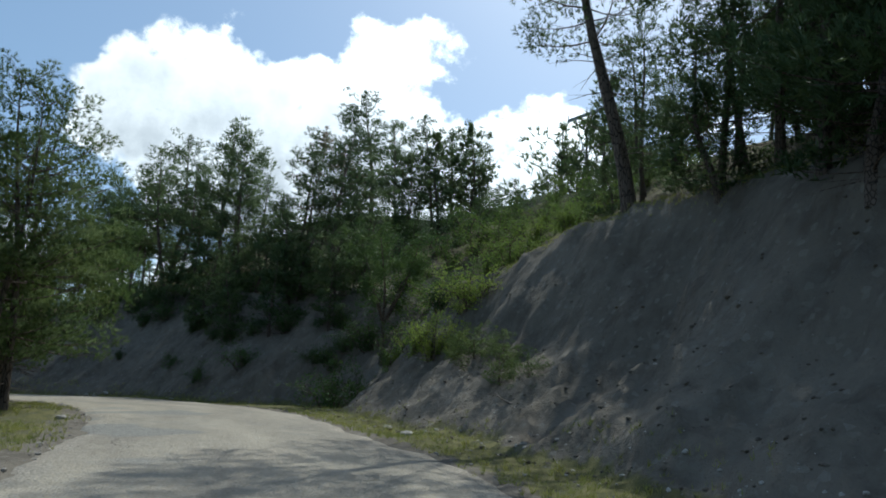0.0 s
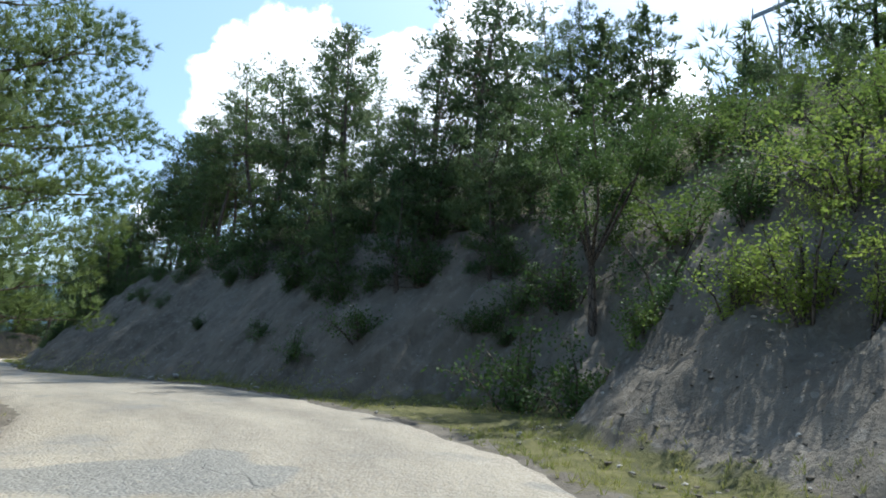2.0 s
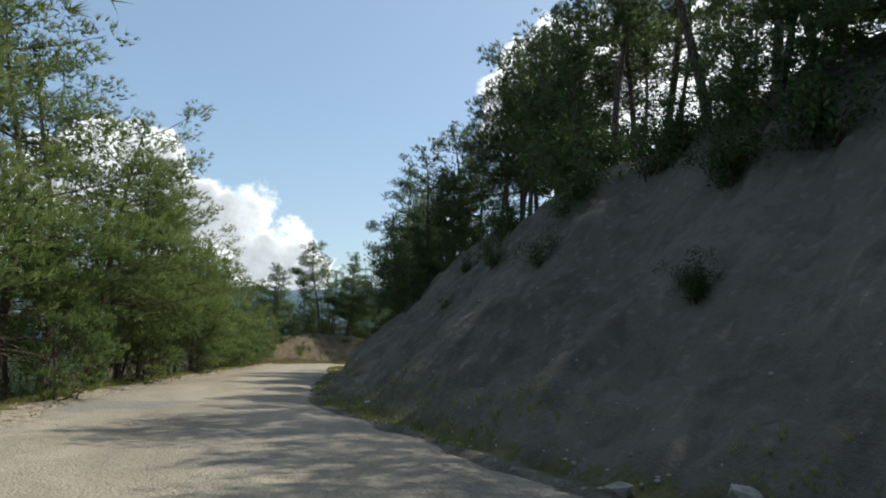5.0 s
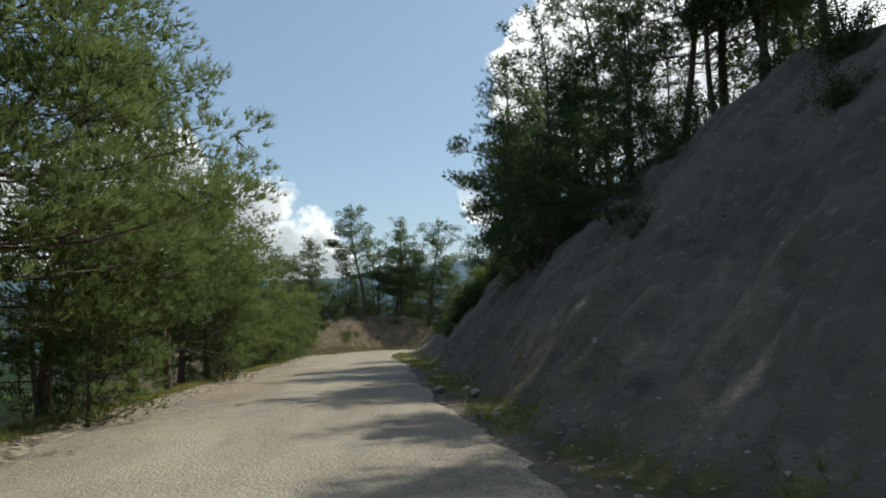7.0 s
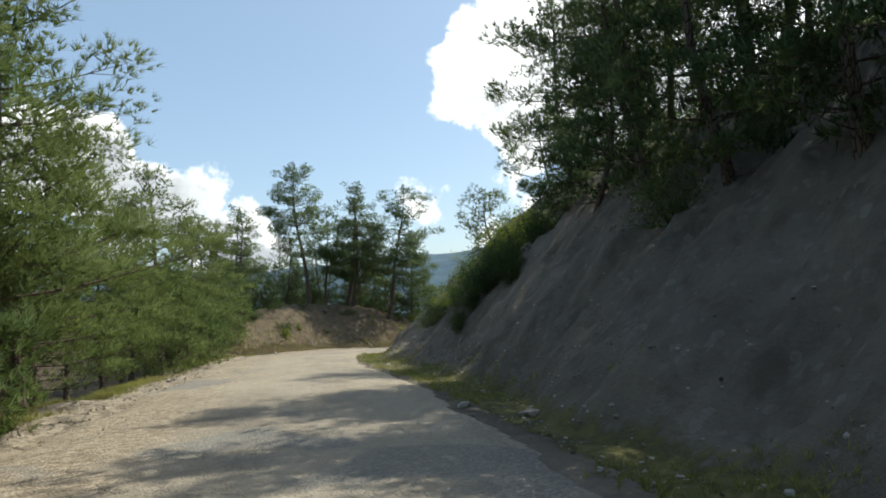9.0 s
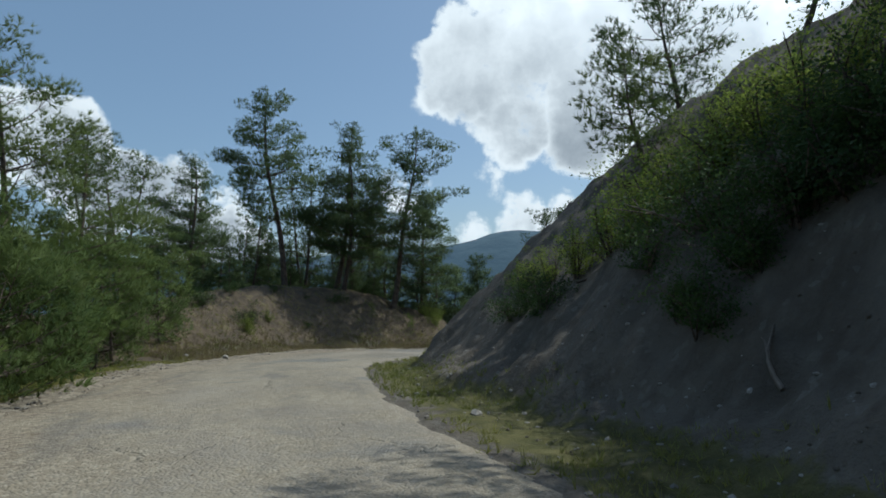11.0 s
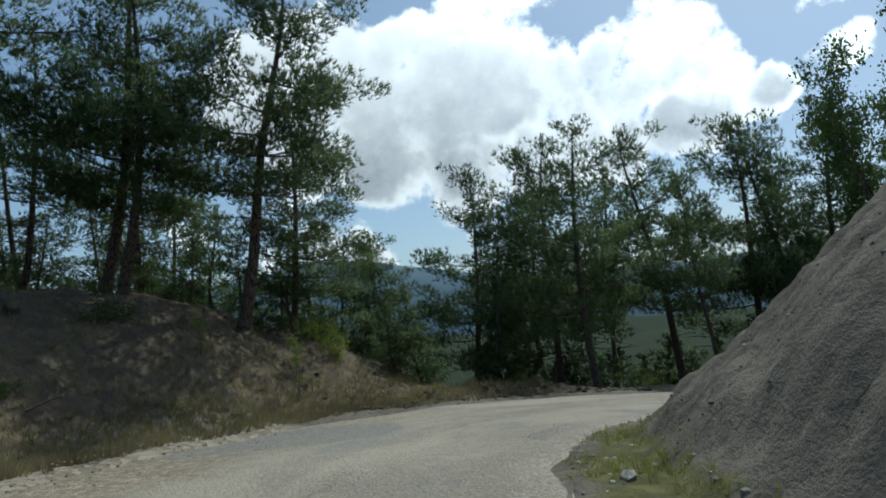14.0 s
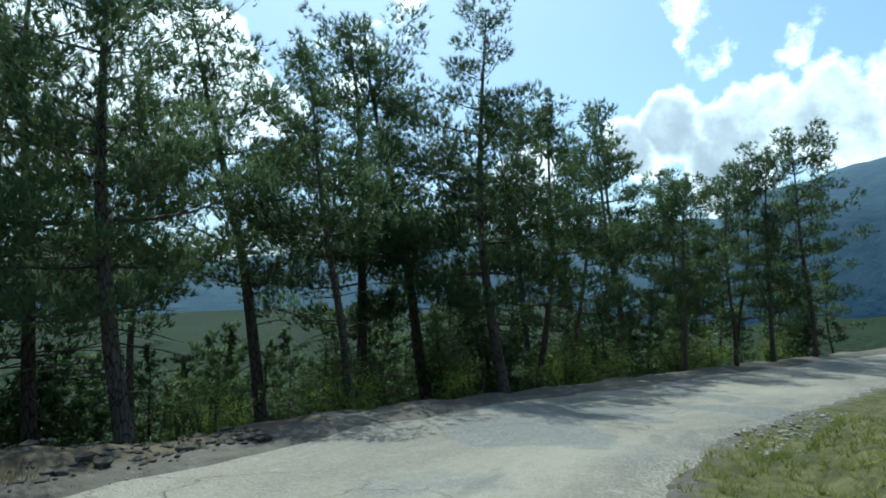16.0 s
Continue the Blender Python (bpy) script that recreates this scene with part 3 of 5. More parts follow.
# ---- far hills ----
def far_ridge(name, crest, distance, mat, label, seed):
    """A wooded ridge at a distance: crest is degrees left of +y and degrees of height."""
    az = np.linspace(crest[0][0], crest[-1][0], 160)
    c = np.array(crest, float)
    order = np.argsort(c[:, 0])
    el = np.interp(az, c[order, 0], c[order, 1])
    verts = []
    for k, (out, share) in enumerate([(0.72, 0.0), (0.80, 0.35), (0.88, 0.68), (0.95, 0.90), (1.0, 1.0), (1.12, 0.7), (1.3, 0.0)]):
        r = distance * out
        x, y = -35 - np.sin(np.radians(az)) * r, 50 + np.cos(np.radians(az)) * r
        top = distance * np.tan(np.radians(el)) * share
        z = -40 + (top + 40) * 1.0 if share else np.full(len(az), -60.0)
        if share:
            z = z + distance * 0.012 * rough(x, y, distance * 0.09, 5, seed)
        verts.append(np.stack([x, y, z], 1))
    ob = mesh_object(name, np.concatenate(verts), grid_faces(len(verts), len(az)), mat)
    return tagged(ob, label, "mountain", kind="structure")


far_ridge("backdrop", [(110, 3.0), (80, 4.0), (66, 3.0), (48, 2.8), (38, 3.6), (29, 4.4), (25, 5.4), (20.5, 5.3), (16, 4.1), (8, 3.2), (0, 2.6), (-20, 3.2), (-40, 4.6), (-50, 5.0), (-70, 4.0), (-100, 0.2)], 1700.0, haze_toned_mat, "forested mountain ridge far away, haze blue put into its colour", 51.0)
far_ridge("backdrop", [(-38, 0.2), (-44, 2.0), (-50, 4.2), (-54, 6.4), (-60, 8.0), (-65, 9.0), (-75, 9.6), (-90, 8.0), (-120, 5.0)], 900.0, haze_toned_mat, "wooded mountain beyond the bend, haze blue put into its colour", 57.0)


# ---- trees and shrubs ----
class Soup:
    """Gathers vertices and faces for one mesh."""

    def __init__(self):
        self.v, self.f, self.n, self.soft = [], [], 0, []

    def put(self, verts, faces):
        self.v.append(np.asarray(verts, float))
        self.f += (np.asarray(faces) + self.n).tolist()
        self.n += len(verts)

    def tube(self, path, radii, sides=6):
        path, radii = np.asarray(path, float), np.asarray(radii, float)
        tan = np.gradient(path, axis=0)
        tan /= np.linalg.norm(tan, axis=1)[:, None] + 1e-9
        ref = np.where(np.abs(tan[:, 2:3]) > 0.9, np.array([[1.0, 0, 0]]), np.array([[0, 0, 1.0]]))
        a = np.cross(tan, ref)
        a /= np.linalg.norm(a, axis=1)[:, None] + 1e-9
        b = np.cross(tan, a)
        ang = np.linspace(0, 2 * math.pi, sides, endpoint=False)
        ring = path[:, None, :] + radii[:, None, None] * (np.cos(ang)[None, :, None] * a[:, None, :] + np.sin(ang)[None, :, None] * b[:, None, :])
        n, faces = len(path), []
        for i in range(n - 1):
            for k in range(sides):
                m = (k + 1) % sides
                faces.append((i * sides + k, i * sides + m, (i + 1) * sides + m, (i + 1) * sides + k))
        self.put(ring.reshape(-1, 3), faces)

    def blades(self, at, way, long, wide, rng, count, spread, face=None):
        """count thin triangles at each of the places, fanned round its way; face: the way that each tuft's surface turns."""
        at, way = np.repeat(at, count, 0), np.repeat(way, count, 0)
        m = len(at)
        d = way + spread * rng.normal(size=(m, 3))
        d /= np.linalg.norm(d, axis=1)[:, None] + 1e-9
        side = np.cross(d, rng.normal(size=(m, 3)))
        side /= np.linalg.norm(side, axis=1)[:, None] + 1e-9
        if face is not None:
            face = np.repeat(face, count, 0)
            side *= np.where((np.cross(side, d) * face).sum(1, keepdims=True) < 0, -1.0, 1.0)
            self.soft.append(np.repeat(face, 3, 0))
        length = long * rng.uniform(0.7, 1.25, (m, 1))
        foot = at + 0.06 * long * rng.normal(size=(m, 3))
        v = np.stack([foot - side * wide / 2, foot + side * wide / 2, foot + d * length], 1).reshape(-1, 3)
        self.put(v, np.arange(3 * m).reshape(-1, 3))

    def leaves(self, at, size, rng):
        """One small folded leaf at each place."""
        m = len(at)
        d = rng.normal(size=(m, 3)) + (0, 0, 0.2)
        d /= np.linalg.norm(d, axis=1)[:, None]
        side = np.cross(d, rng.normal(size=(m, 3)))
        side /= np.linalg.norm(side, axis=1)[:, None] + 1e-9
        g = size * rng.uniform(0.6, 1.3, (m, 1))
        v = np.stack([at - d * g, at + side * g * 0.55 + d * g * 0.1, at + d * g, at - side * g * 0.55 + d * g * 0.1], 1).reshape(-1, 3)
        i = 4 * np.arange(m)
        self.put(v, np.stack([i, i + 1, i + 2, i + 3], 1))

    def mesh(self, name, mat, parent, smooth=False):
        ob = mesh_object(name, np.concatenate(self.v), self.f, mat, smooth or bool(self.soft), parent)
        if self.soft:
            ob.data.normals_split_custom_set_from_vertices(np.concatenate(self.soft).tolist())
        return ob


GROWN = {}


def unit(v):
    return v / (np.linalg.norm(v, axis=-1, keepdims=True) + 1e-9)


# needle brushes at five grades of detail: brushes for a clump of one metre, needles in a brush, their length and width, sides of the trunk, how far they spread
BESIDE, CLOSE, NEAR, MIDDLE, FAR = (84, 22, 0.12, 0.0085, 10, 0.55), (70, 11, 0.165, 0.0135, 9, 0.42), (64, 9, 0.18, 0.0185, 8, 0.40), (48, 7, 0.21, 0.027, 6, 0.36), (20, 4, 0.30, 0.075, 5, 0.36)


def pine(seed, h=10.0, bare=0.3, wide=2.6, taper=0.8, grade=MIDDLE, mat=None, trunk_r=0.14, bend=0.4, gaps=0.2, rise=0.12, full=1.0, clump=1.0):
    """A Turkish pine: a bent trunk, tiers of limbs of uneven length, and on each limb a fan of rounded clumps of needle brushes. Built at the origin."""
    rng = np.random.default_rng(seed)
    dense, needles, long, thin, sides, spread = grade
    root = new("pine_tree")
    wood, crown = Soup(), Soup()
    zz = np.linspace(-0.6, h * 0.99, 14 if sides > 5 else 8)
    ph = rng.uniform(0, 6.28, 4)
    off = lambda z: np.stack([bend * (np.sin(z / h * 2.6 + ph[0]) - math.sin(ph[0]) + 0.25 * np.sin(z / h * 8 + ph[2])), bend * (np.sin(z / h * 3.3 + ph[1]) - math.sin(ph[1]) + 0.25 * np.sin(z / h * 7 + ph[3]))], -1)
    stem = np.concatenate([off(zz), zz[:, None]], 1)
    rad = trunk_r * (np.clip(1 - zz / h, 0.03, 1) ** 0.8) * (1 + 0.6 * np.exp(-(zz + 0.5) * 2.5))
    wood.tube(stem, rad, sides)
    up = np.array([0, 0, 1.0])
    middle, size, outward = [], [], []
    # dead limbs below the crown
    for _ in range(int(5 * bare * h) if sides > 5 else int(2 * bare * h)):
        zs, a = rng.uniform(0.3, 1.15) * h * bare, rng.uniform(0, 6.28)
        p0 = np.array([*off(np.array(zs)), zs])
        d = np.array([math.cos(a), math.sin(a), rng.uniform(-0.3, 0.15)])
        length = rng.uniform(0.3, 0.62 * wide)
        e = p0 + d * length + (0, 0, -0.08 * length)
        wood.tube([p0, p0 + d * length * 0.5, e], [0.020, 0.012, 0.004], 3)
        if sides > 5:
            wood.tube([p0 + d * length * 0.55, e + np.array([-d[1], d[0], 0.2]) * 0.25], [0.008, 0.003], 3)
    lobe = rng.uniform(0, 6.28, 3)
    z = h * bare
    while z < h * 0.95:
        f = (z - h * bare) / (h * (1 - bare))
        reach = wide * ((0.55 + 0.45 * min(f / 0.22, 1)) * (1 - f) ** taper + 0.10) * rng.uniform(0.68, 1.22)
        n = rng.integers(3, 6)
        for a in rng.uniform(0, 6.28) + np.arange(n) * 6.28 / n + rng.normal(size=n) * 0.28:
            if rng.random() < gaps:
                continue
            length = min(max(reach * rng.uniform(0.6, 1.2) * (1 + 0.20 * math.sin(a + lobe[0]) + 0.24 * math.sin(2 * a + 5 * f + lobe[1])), 0.22), wide * (1.12 - 0.75 * f))
            lift = rise + rng.normal() * 0.10 + 0.75 * f ** 2
            p0 = np.array([*off(np.array(z)), z])
            d, aside = np.array([math.cos(a), math.sin(a), 0.0]), np.array([-math.sin(a), math.cos(a), 0.0])
            turn = aside * rng.normal() * 0.25
            run = lambda u: p0 + length * (u * d + u * u * turn + up * (lift * u - 0.05 * math.sin(3.14 * u) + 0.12 * u * u))
            limb = np.array([run(u) for u in np.linspace(0, 1, 5 if sides > 5 else 3)])
            wood.tube(limb, np.linspace(0.008 + 0.010 * length, 0.004, len(limb)), 4 if length > 1 and sides > 5 else 3)
            many = max(1, int(round(length * 2.3 * full)))
            for q in range(many):
                k = 1.0 if q == 0 else rng.uniform(0.22, 0.98)
                c = run(k)
                if q:
                    side = aside * rng.choice([-1, 1]) * length * rng.uniform(0.08, 0.40) * (1.3 - 0.75 * k) + d * rng.uniform(0, 0.12) * length + up * rng.uniform(-0.03, 0.12) * length
                    if sides > 5:
                        wood.tube([run(max(k - 0.14, 0.1)), c + side * 0.95], [0.010, 0.004], 3)
                    c = c + side
                middle.append(c)
                size.append((0.31 + 0.085 * min(length, 3.0)) * rng.uniform(0.7, 1.3) * clump)
                outward.append(d)
        z += rng.uniform(0.40, 0.90) * (h / 10) ** 0.5
    for e in np.arange(0.0, 0.16 * h, 0.22):
        middle.append(stem[-1] - (0, 0, e) + rng.normal(size=3) * 0.04)
        size.append(0.13 + 0.13 * e)
        outward.append(up)
    middle, size, outward = np.array(middle), np.array(size), np.array(outward)
    each = np.maximum((dense * size ** 2).astype(int), 3)
    own = np.repeat(np.arange(len(middle)), each)
    u = unit(rng.normal(size=(len(own), 3)) + up * 0.45 + outward[own] * 0.2)
    at = middle[own] + u * (1, 1, 0.58) * (size[own] * rng.uniform(0.35, 1.0, len(own)) ** 0.6)[:, None]
    way = unit(u * 0.5 + outward[own] * 0.35 + up * 0.72)
    crown.blades(at, way, long, thin, rng, needles, spread, unit(u * 0.5 + outward[own] * 0.45 + up * 0.4))
    # older needles and twigs deep inside each clump
    own = np.repeat(np.arange(len(middle)), 7)
    u = unit(rng.normal(size=(len(own), 3)))
    crown.blades(middle[own] + u * (1, 1, 0.5) * size[own][:, None] * 0.4, u, long * 1.1, max(thin * 1.7, 0.03), rng, 3, 0.6, unit(u + outward[own] * 0.4 + up * 0.3))
    wood.mesh("trunk", bark_mat, root, True)
    crown.mesh("crown", mat or needle_mat, root)
    root["tall"] = h
    GROWN[root.name] = (wood, crown)
    return root


def joined_wood(name, trees, label):
    """Far trees of one wood, too many to tell apart, in one mesh: pattern, x, y, how tall."""
    v, f, soft, mats, n = [], [], [], [], 0
    for ob, x, y, tall in trees:
        k, a = tall / ob["tall"], rng.uniform(0, 6.28)
        turn = np.array([[math.cos(a), -math.sin(a), 0], [math.sin(a), math.cos(a), 0], [0, 0, 1]])
        for i, soup in enumerate(GROWN[ob.name]):
            w = np.concatenate(soup.v)
            v.append(w @ turn.T * k + (x, y, ground_z(x, y) - 0.15))
            f += [[j + n for j in face] for face in soup.f]
            soft.append(np.concatenate(soup.soft) @ turn.T if soup.soft else unit((w - (0, 0, 0)) * (1, 1, 0) + 1e-4) @ turn.T)
            mats.append(np.full(len(soup.f), i))
            n += len(w)
    ob = mesh_object(name, np.concatenate(v), f, bark_mat)
    ob.data.materials.append(needle_mat)
    ob.data.polygons.foreach_set("material_index", np.concatenate(mats).astype(np.int32))
    ob.data.normals_split_custom_set_from_vertices(np.concatenate(soft).tolist())
    return tagged(ob, label, "woodland", kind="stuff")


def oak(seed, h=6.0, wide=2.4, count=11000, leaf=0.036):
    """A small broadleaf tree with a forked trunk and clumps of lobed leaves."""
    rng = np.random.default_rng(seed)
    root = new("oak_tree")
    wood, crown = Soup(), Soup()
    tips = []
    fork = np.array([0.1, 0.05, h * 0.3])
    wood.tube([(0, 0, -0.5), (0.03, -0.02, h * 0.12), fork], [0.13, 0.11, 0.09], 8)
    for i in range(8):
        a = i * 0.82 + rng.uniform(-0.3, 0.3)
        end = np.array([math.cos(a) * wide * rng.uniform(0.45, 0.95), math.sin(a) * wide * rng.uniform(0.45, 0.95), h * rng.uniform(0.6, 1.0)])
        mid = fork * 0.5 + end * 0.5 + rng.normal(size=3) * 0.2
        wood.tube([fork, mid, end], [0.06, 0.035, 0.008], 5)
        for _ in range(9):
            k = rng.uniform(0.2, 1)
            p = mid * (1 - k) + end * k
            q = p + unit(rng.normal(size=3) + (0, 0, 0.2)) * rng.uniform(0.3, 0.95)
            wood.tube([p, q], [0.012, 0.003], 3)
            tips += [p * 0.4 + q * 0.6, q]
    tips = np.array(tips)
    at = tips[rng.integers(0, len(tips), count)] + rng.normal(size=(count, 3)) * 0.15
    crown.leaves(at, leaf, rng)
    wood.mesh("trunk", bark_mat, root, True)
    crown.mesh("crown", oak_leaf, root)
    root["tall"] = h
    return root


def bush(seed, wide=1.2, h=1.5, count=3000, leaf=0.026, mat=None, stems=11, name="bush"):
    """A leafy shrub: stems from the foot and leaves in uneven clumps along them."""
    rng = np.random.default_rng(seed)
    root = new(name)
    wood, crown = Soup(), Soup()
    tips = []
    for _ in range(stems):
        a, r = rng.uniform(0, 6.28), wide * rng.uniform(0.15, 1.0)
        end = np.array([math.cos(a) * r, math.sin(a) * r, h * rng.uniform(0.45, 1.05) * (1.1 - 0.35 * (r / wide) ** 2)])
        mid = end * (0.45, 0.45, 0.6) + rng.normal(size=3) * 0.08
        wood.tube([(0.06 * math.cos(a), 0.06 * math.sin(a), -0.25), mid, end], [0.022, 0.014, 0.004], 4)
        for _ in range(8):
            k = rng.uniform(0.15, 2.0)
            p = mid * k if k < 1 else mid * (2 - k) + end * (k - 1)
            q = p + unit(rng.normal(size=3) + (0, 0, 0.25)) * wide * rng.uniform(0.12, 0.42)
            wood.tube([p, q], [0.007, 0.002], 3)
            tips += [p * (1 - e) + q * e for e in (0.4, 0.7, 1.0)]
    tips = np.array(tips)
    at = tips[rng.integers(0, len(tips), count)] + rng.normal(size=(count, 3)) * wide * 0.075
    at[:, 2] = np.maximum(at[:, 2], 0.03)
    crown.leaves(at, leaf, rng)
    wood.mesh("stem", bark_mat, root, True)
    crown.mesh("foliage", mat or leaf_green, root)
    root["tall"] = h
    return root


def placed(ob, x, y, top=None, tall=None, rng=random, sink=0.1, lean=2.5, group="", label="", category="", squash=1.0, tip=None, spin=None):
    """A copy of a grown plant on the ground at x, y, whose tip reaches the height top, or which is tall metres high; tip: the place over which its top stands."""
    z = ground_z(x, y) - sink
    k = max((top - z) if top is not None else tall, 0.25 * ob["tall"]) / ob["tall"]
    spin = rng.uniform(0, 360) if spin is None else spin
    tilt = pose(0, 0, 0, rng.gauss(0, lean), rng.gauss(0, lean), 0) if tip is None else Vector((tip[0] - x, tip[1] - y, top - z)).to_track_quat("Z", "Y").to_matrix().to_4x4()
    m = Matrix.Translation((x, y, z)) @ tilt @ pose(0, 0, 0, 0, 0, spin) @ Matrix.Diagonal((k * squash, k * squash, k, 1))
    c = copy_thing(ob, m)
    return tagged(c, label, category, group)


def drop_pattern(ob):
    for o in (*ob.children_recursive, ob):
        bpy.data.objects.remove(o)


PINES = [
    pine(11, 11, 0.26, 2.9, 0.7), pine(12, 11, 0.34, 2.7, 0.9), pine(13, 11, 0.20, 2.9, 0.8),
    pine(14, 12, 0.42, 3.2, 0.5, NEAR, trunk_r=0.20, bend=0.5, gaps=0.3), pine(15, 10, 0.16, 2.7, 1.0), pine(16, 12, 0.36, 3.3, 0.5, gaps=0.28),
]
FINE_PINES = [pine(81 + i, 11, (0.36, 0.28, 0.34, 0.24)[i], (3.9, 3.7, 4.0, 3.6)[i], (1.15, 1.3, 1.05, 1.2)[i], NEAR, gaps=0.15, bend=0.45, trunk_r=0.17, full=1.75, clump=1.12) for i in range(4)]
MID_PINES = [pine(17 + i, 11, 0.26 + 0.06 * i, 3.0, 0.6 + 0.2 * i, gaps=0.16, full=1.3) for i in range(4)]
LOW_PINES = [pine(27 + i, 7, 0.05, 2.2, 0.7 + 0.2 * i, gaps=0.12, full=1.1) for i in range(2)]
WIDE_PINES = [pine(36, 5.0, 0.32, 2.1, 0.35, NEAR, trunk_r=0.10, bend=0.3, gaps=0.08, full=1.3), pine(37, 3.4, 0.15, 1.5, 0.7, NEAR, needle_pale, 0.07, 0.25, gaps=0.08, full=1.3)]
FAR_LOW = [pine(45 + i, 7, 0.06, 2.2, 0.7 + 0.2 * i, FAR, gaps=0.12) for i in range(2)]
FAR_PINES = [pine(31 + i, 10, 0.14 + 0.08 * i, 2.6, 0.5 + 0.2 * i, FAR) for i in range(4)]
ROAD_PINES = [
    pine(21, 9, 0.18, 3.0, 0.75, CLOSE, needle_pale, 0.11, 0.25, 0.12, full=1.25), pine(22, 9, 0.24, 3.0, 0.6, CLOSE, needle_pale, 0.11, 0.35, 0.12, full=1.25),
    pine(23, 9, 0.12, 3.0, 0.9, CLOSE, needle_pale, 0.11, 0.2, 0.12, full=1.25),
]
YOUNG = [pine(24, 3.6, 0.02, 1.35, 0.6, CLOSE, needle_pale, 0.05, 0.1, 0.1, 0.3), pine(25, 3.2, 0.02, 1.5, 0.45, CLOSE, needle_pale, 0.05, 0.1, 0.1, 0.3)]
SIDE_PINE = pine(26, 9, 0.16, 3.0, 0.7, BESIDE, needle_pale, 0.11, 0.25, 0.14, full=1.35)
DRY = pine(41, 10, 0.3, 1.9, 0.7, (16, 6, 0.19, 0.03, 6, 0.36), needle_dry, 0.11, gaps=0.3)
BUSHES = [bush(51, 1.1, 1.5, 2300, 0.036), bush(52, 1.4, 1.2, 2600, 0.036), bush(53, 0.9, 1.8, 2300, 0.036)]
NEAR_BUSHES = [bush(58, 1.0, 1.3, 2900, 0.027, sun_toned_leaf), bush(59, 1.3, 1.1, 3100, 0.027, sun_toned_leaf), bush(60, 0.9, 1.5, 2800, 0.027, sun_toned_leaf)]
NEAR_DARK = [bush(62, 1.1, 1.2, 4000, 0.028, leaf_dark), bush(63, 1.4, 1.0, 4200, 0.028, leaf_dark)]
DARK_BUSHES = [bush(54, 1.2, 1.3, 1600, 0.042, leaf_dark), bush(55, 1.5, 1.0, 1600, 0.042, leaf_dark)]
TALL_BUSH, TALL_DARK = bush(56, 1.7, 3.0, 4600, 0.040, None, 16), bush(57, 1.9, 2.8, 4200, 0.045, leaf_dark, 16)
OAK = oak(61, count=13500, leaf=0.046)
rng = random.Random(5)
PINE_LABEL = "tall dark-green pine with a bent grey-brown trunk on the slope"


def thicket(places, kinds, tall_kind, group, label):
    """Bushes whose tops reach the given heights, from low kinds or a tall one."""
    for x, y, top in places:
        need = min(max(top - ground_z(x, y), 0.7), 4.0)
        placed(tall_kind if need > 2.1 else rng.choice(kinds), x, y, tall=need, rng=rng, group=group, label=label, category="bush", lean=6)


def stand(trees, kinds, group, label, lean=2.0, squash=1.0, category="tree"):
    for x, y, top in trees:
        placed(rng.choice(kinds), x, y, top, rng=rng, group=group, label=label, category=category, lean=lean, squash=squash)


def at_station(s, d):
    x, y, ax, ay = (float(np.interp(s, STATION, v)) for v in (LINE[:, 0], LINE[:, 1], ASIDE[:, 0], ASIDE[:, 1]))
    return x + ax * d, y + ay * d


# the wood on the hill above the first bend: x, y, height of the tip
HILL = [
    (-39.5, 58.6, 11.4), (-37.9, 59.8, 12.8), (-33.1, 58.1, 16.3), (-32.3, 60.9, 17.9), (-24.6, 55.9, 21.2), (-17.3, 48.1, 21.0), (-13.6, 45.2, 14.9),
    (-7.3, 38.4, 17.2), (-6.6, 52.6, 24.8), (-1.3, 48.8, 21.7), (2.2, 50.5, 22.2), (-11.2, 41.7, 12.6), (-18.0, 45.7, 12.8), (11.0, 67.2, 24.6), (13.9, 68.5, 28.3),
    (15.5, 63.9, 28.1), (14.8, 55.6, 23.6), (11.6, 39.7, 15.2), (11.4, 35.3, 14.5), (-3.8, 46.0, 19.5), (0.4, 53.0, 23.0),
]
HILL_TWO = [
    (-45.9, 66.2, 11.0), (-34.1, 57.4, 14.4), (-31.4, 56.6, 15.5), (-27.7, 54.0, 15.2), (-25.0, 52.9, 14.3), (-23.3, 53.4, 16.0),
    (-20.4, 52.0, 14.2), (-17.5, 50.3, 12.7), (-40.9, 62.5, 11.2), (-37.2, 60.2, 12.4), (-41.7, 59.6, 11.1), (-41.6, 61.9, 10.7), (-38.4, 58.9, 9.6), (-36.1, 57.6, 8.7), (-34.9, 57.9, 8.9),
    (-43.8, 70.0, 13.0),
]
stand(HILL, MID_PINES[:2] + [PINES[2], PINES[4]], "pines on the hill", PINE_LABEL, squash=1.2)
stand(HILL_TWO, MID_PINES[:3], "pines on the hill", PINE_LABEL, squash=1.05)
placed(DRY, -10.5, 43.9, 18.9, rng=rng, group="pines on the hill", label="half-dry pine with brownish sparse needles on the hill", category="tree")
placed(DRY, -9.0, 41.0, 16.5, rng=rng, group="pines on the hill", label="half-dry pine with brownish sparse needles on the hill", category="tree")
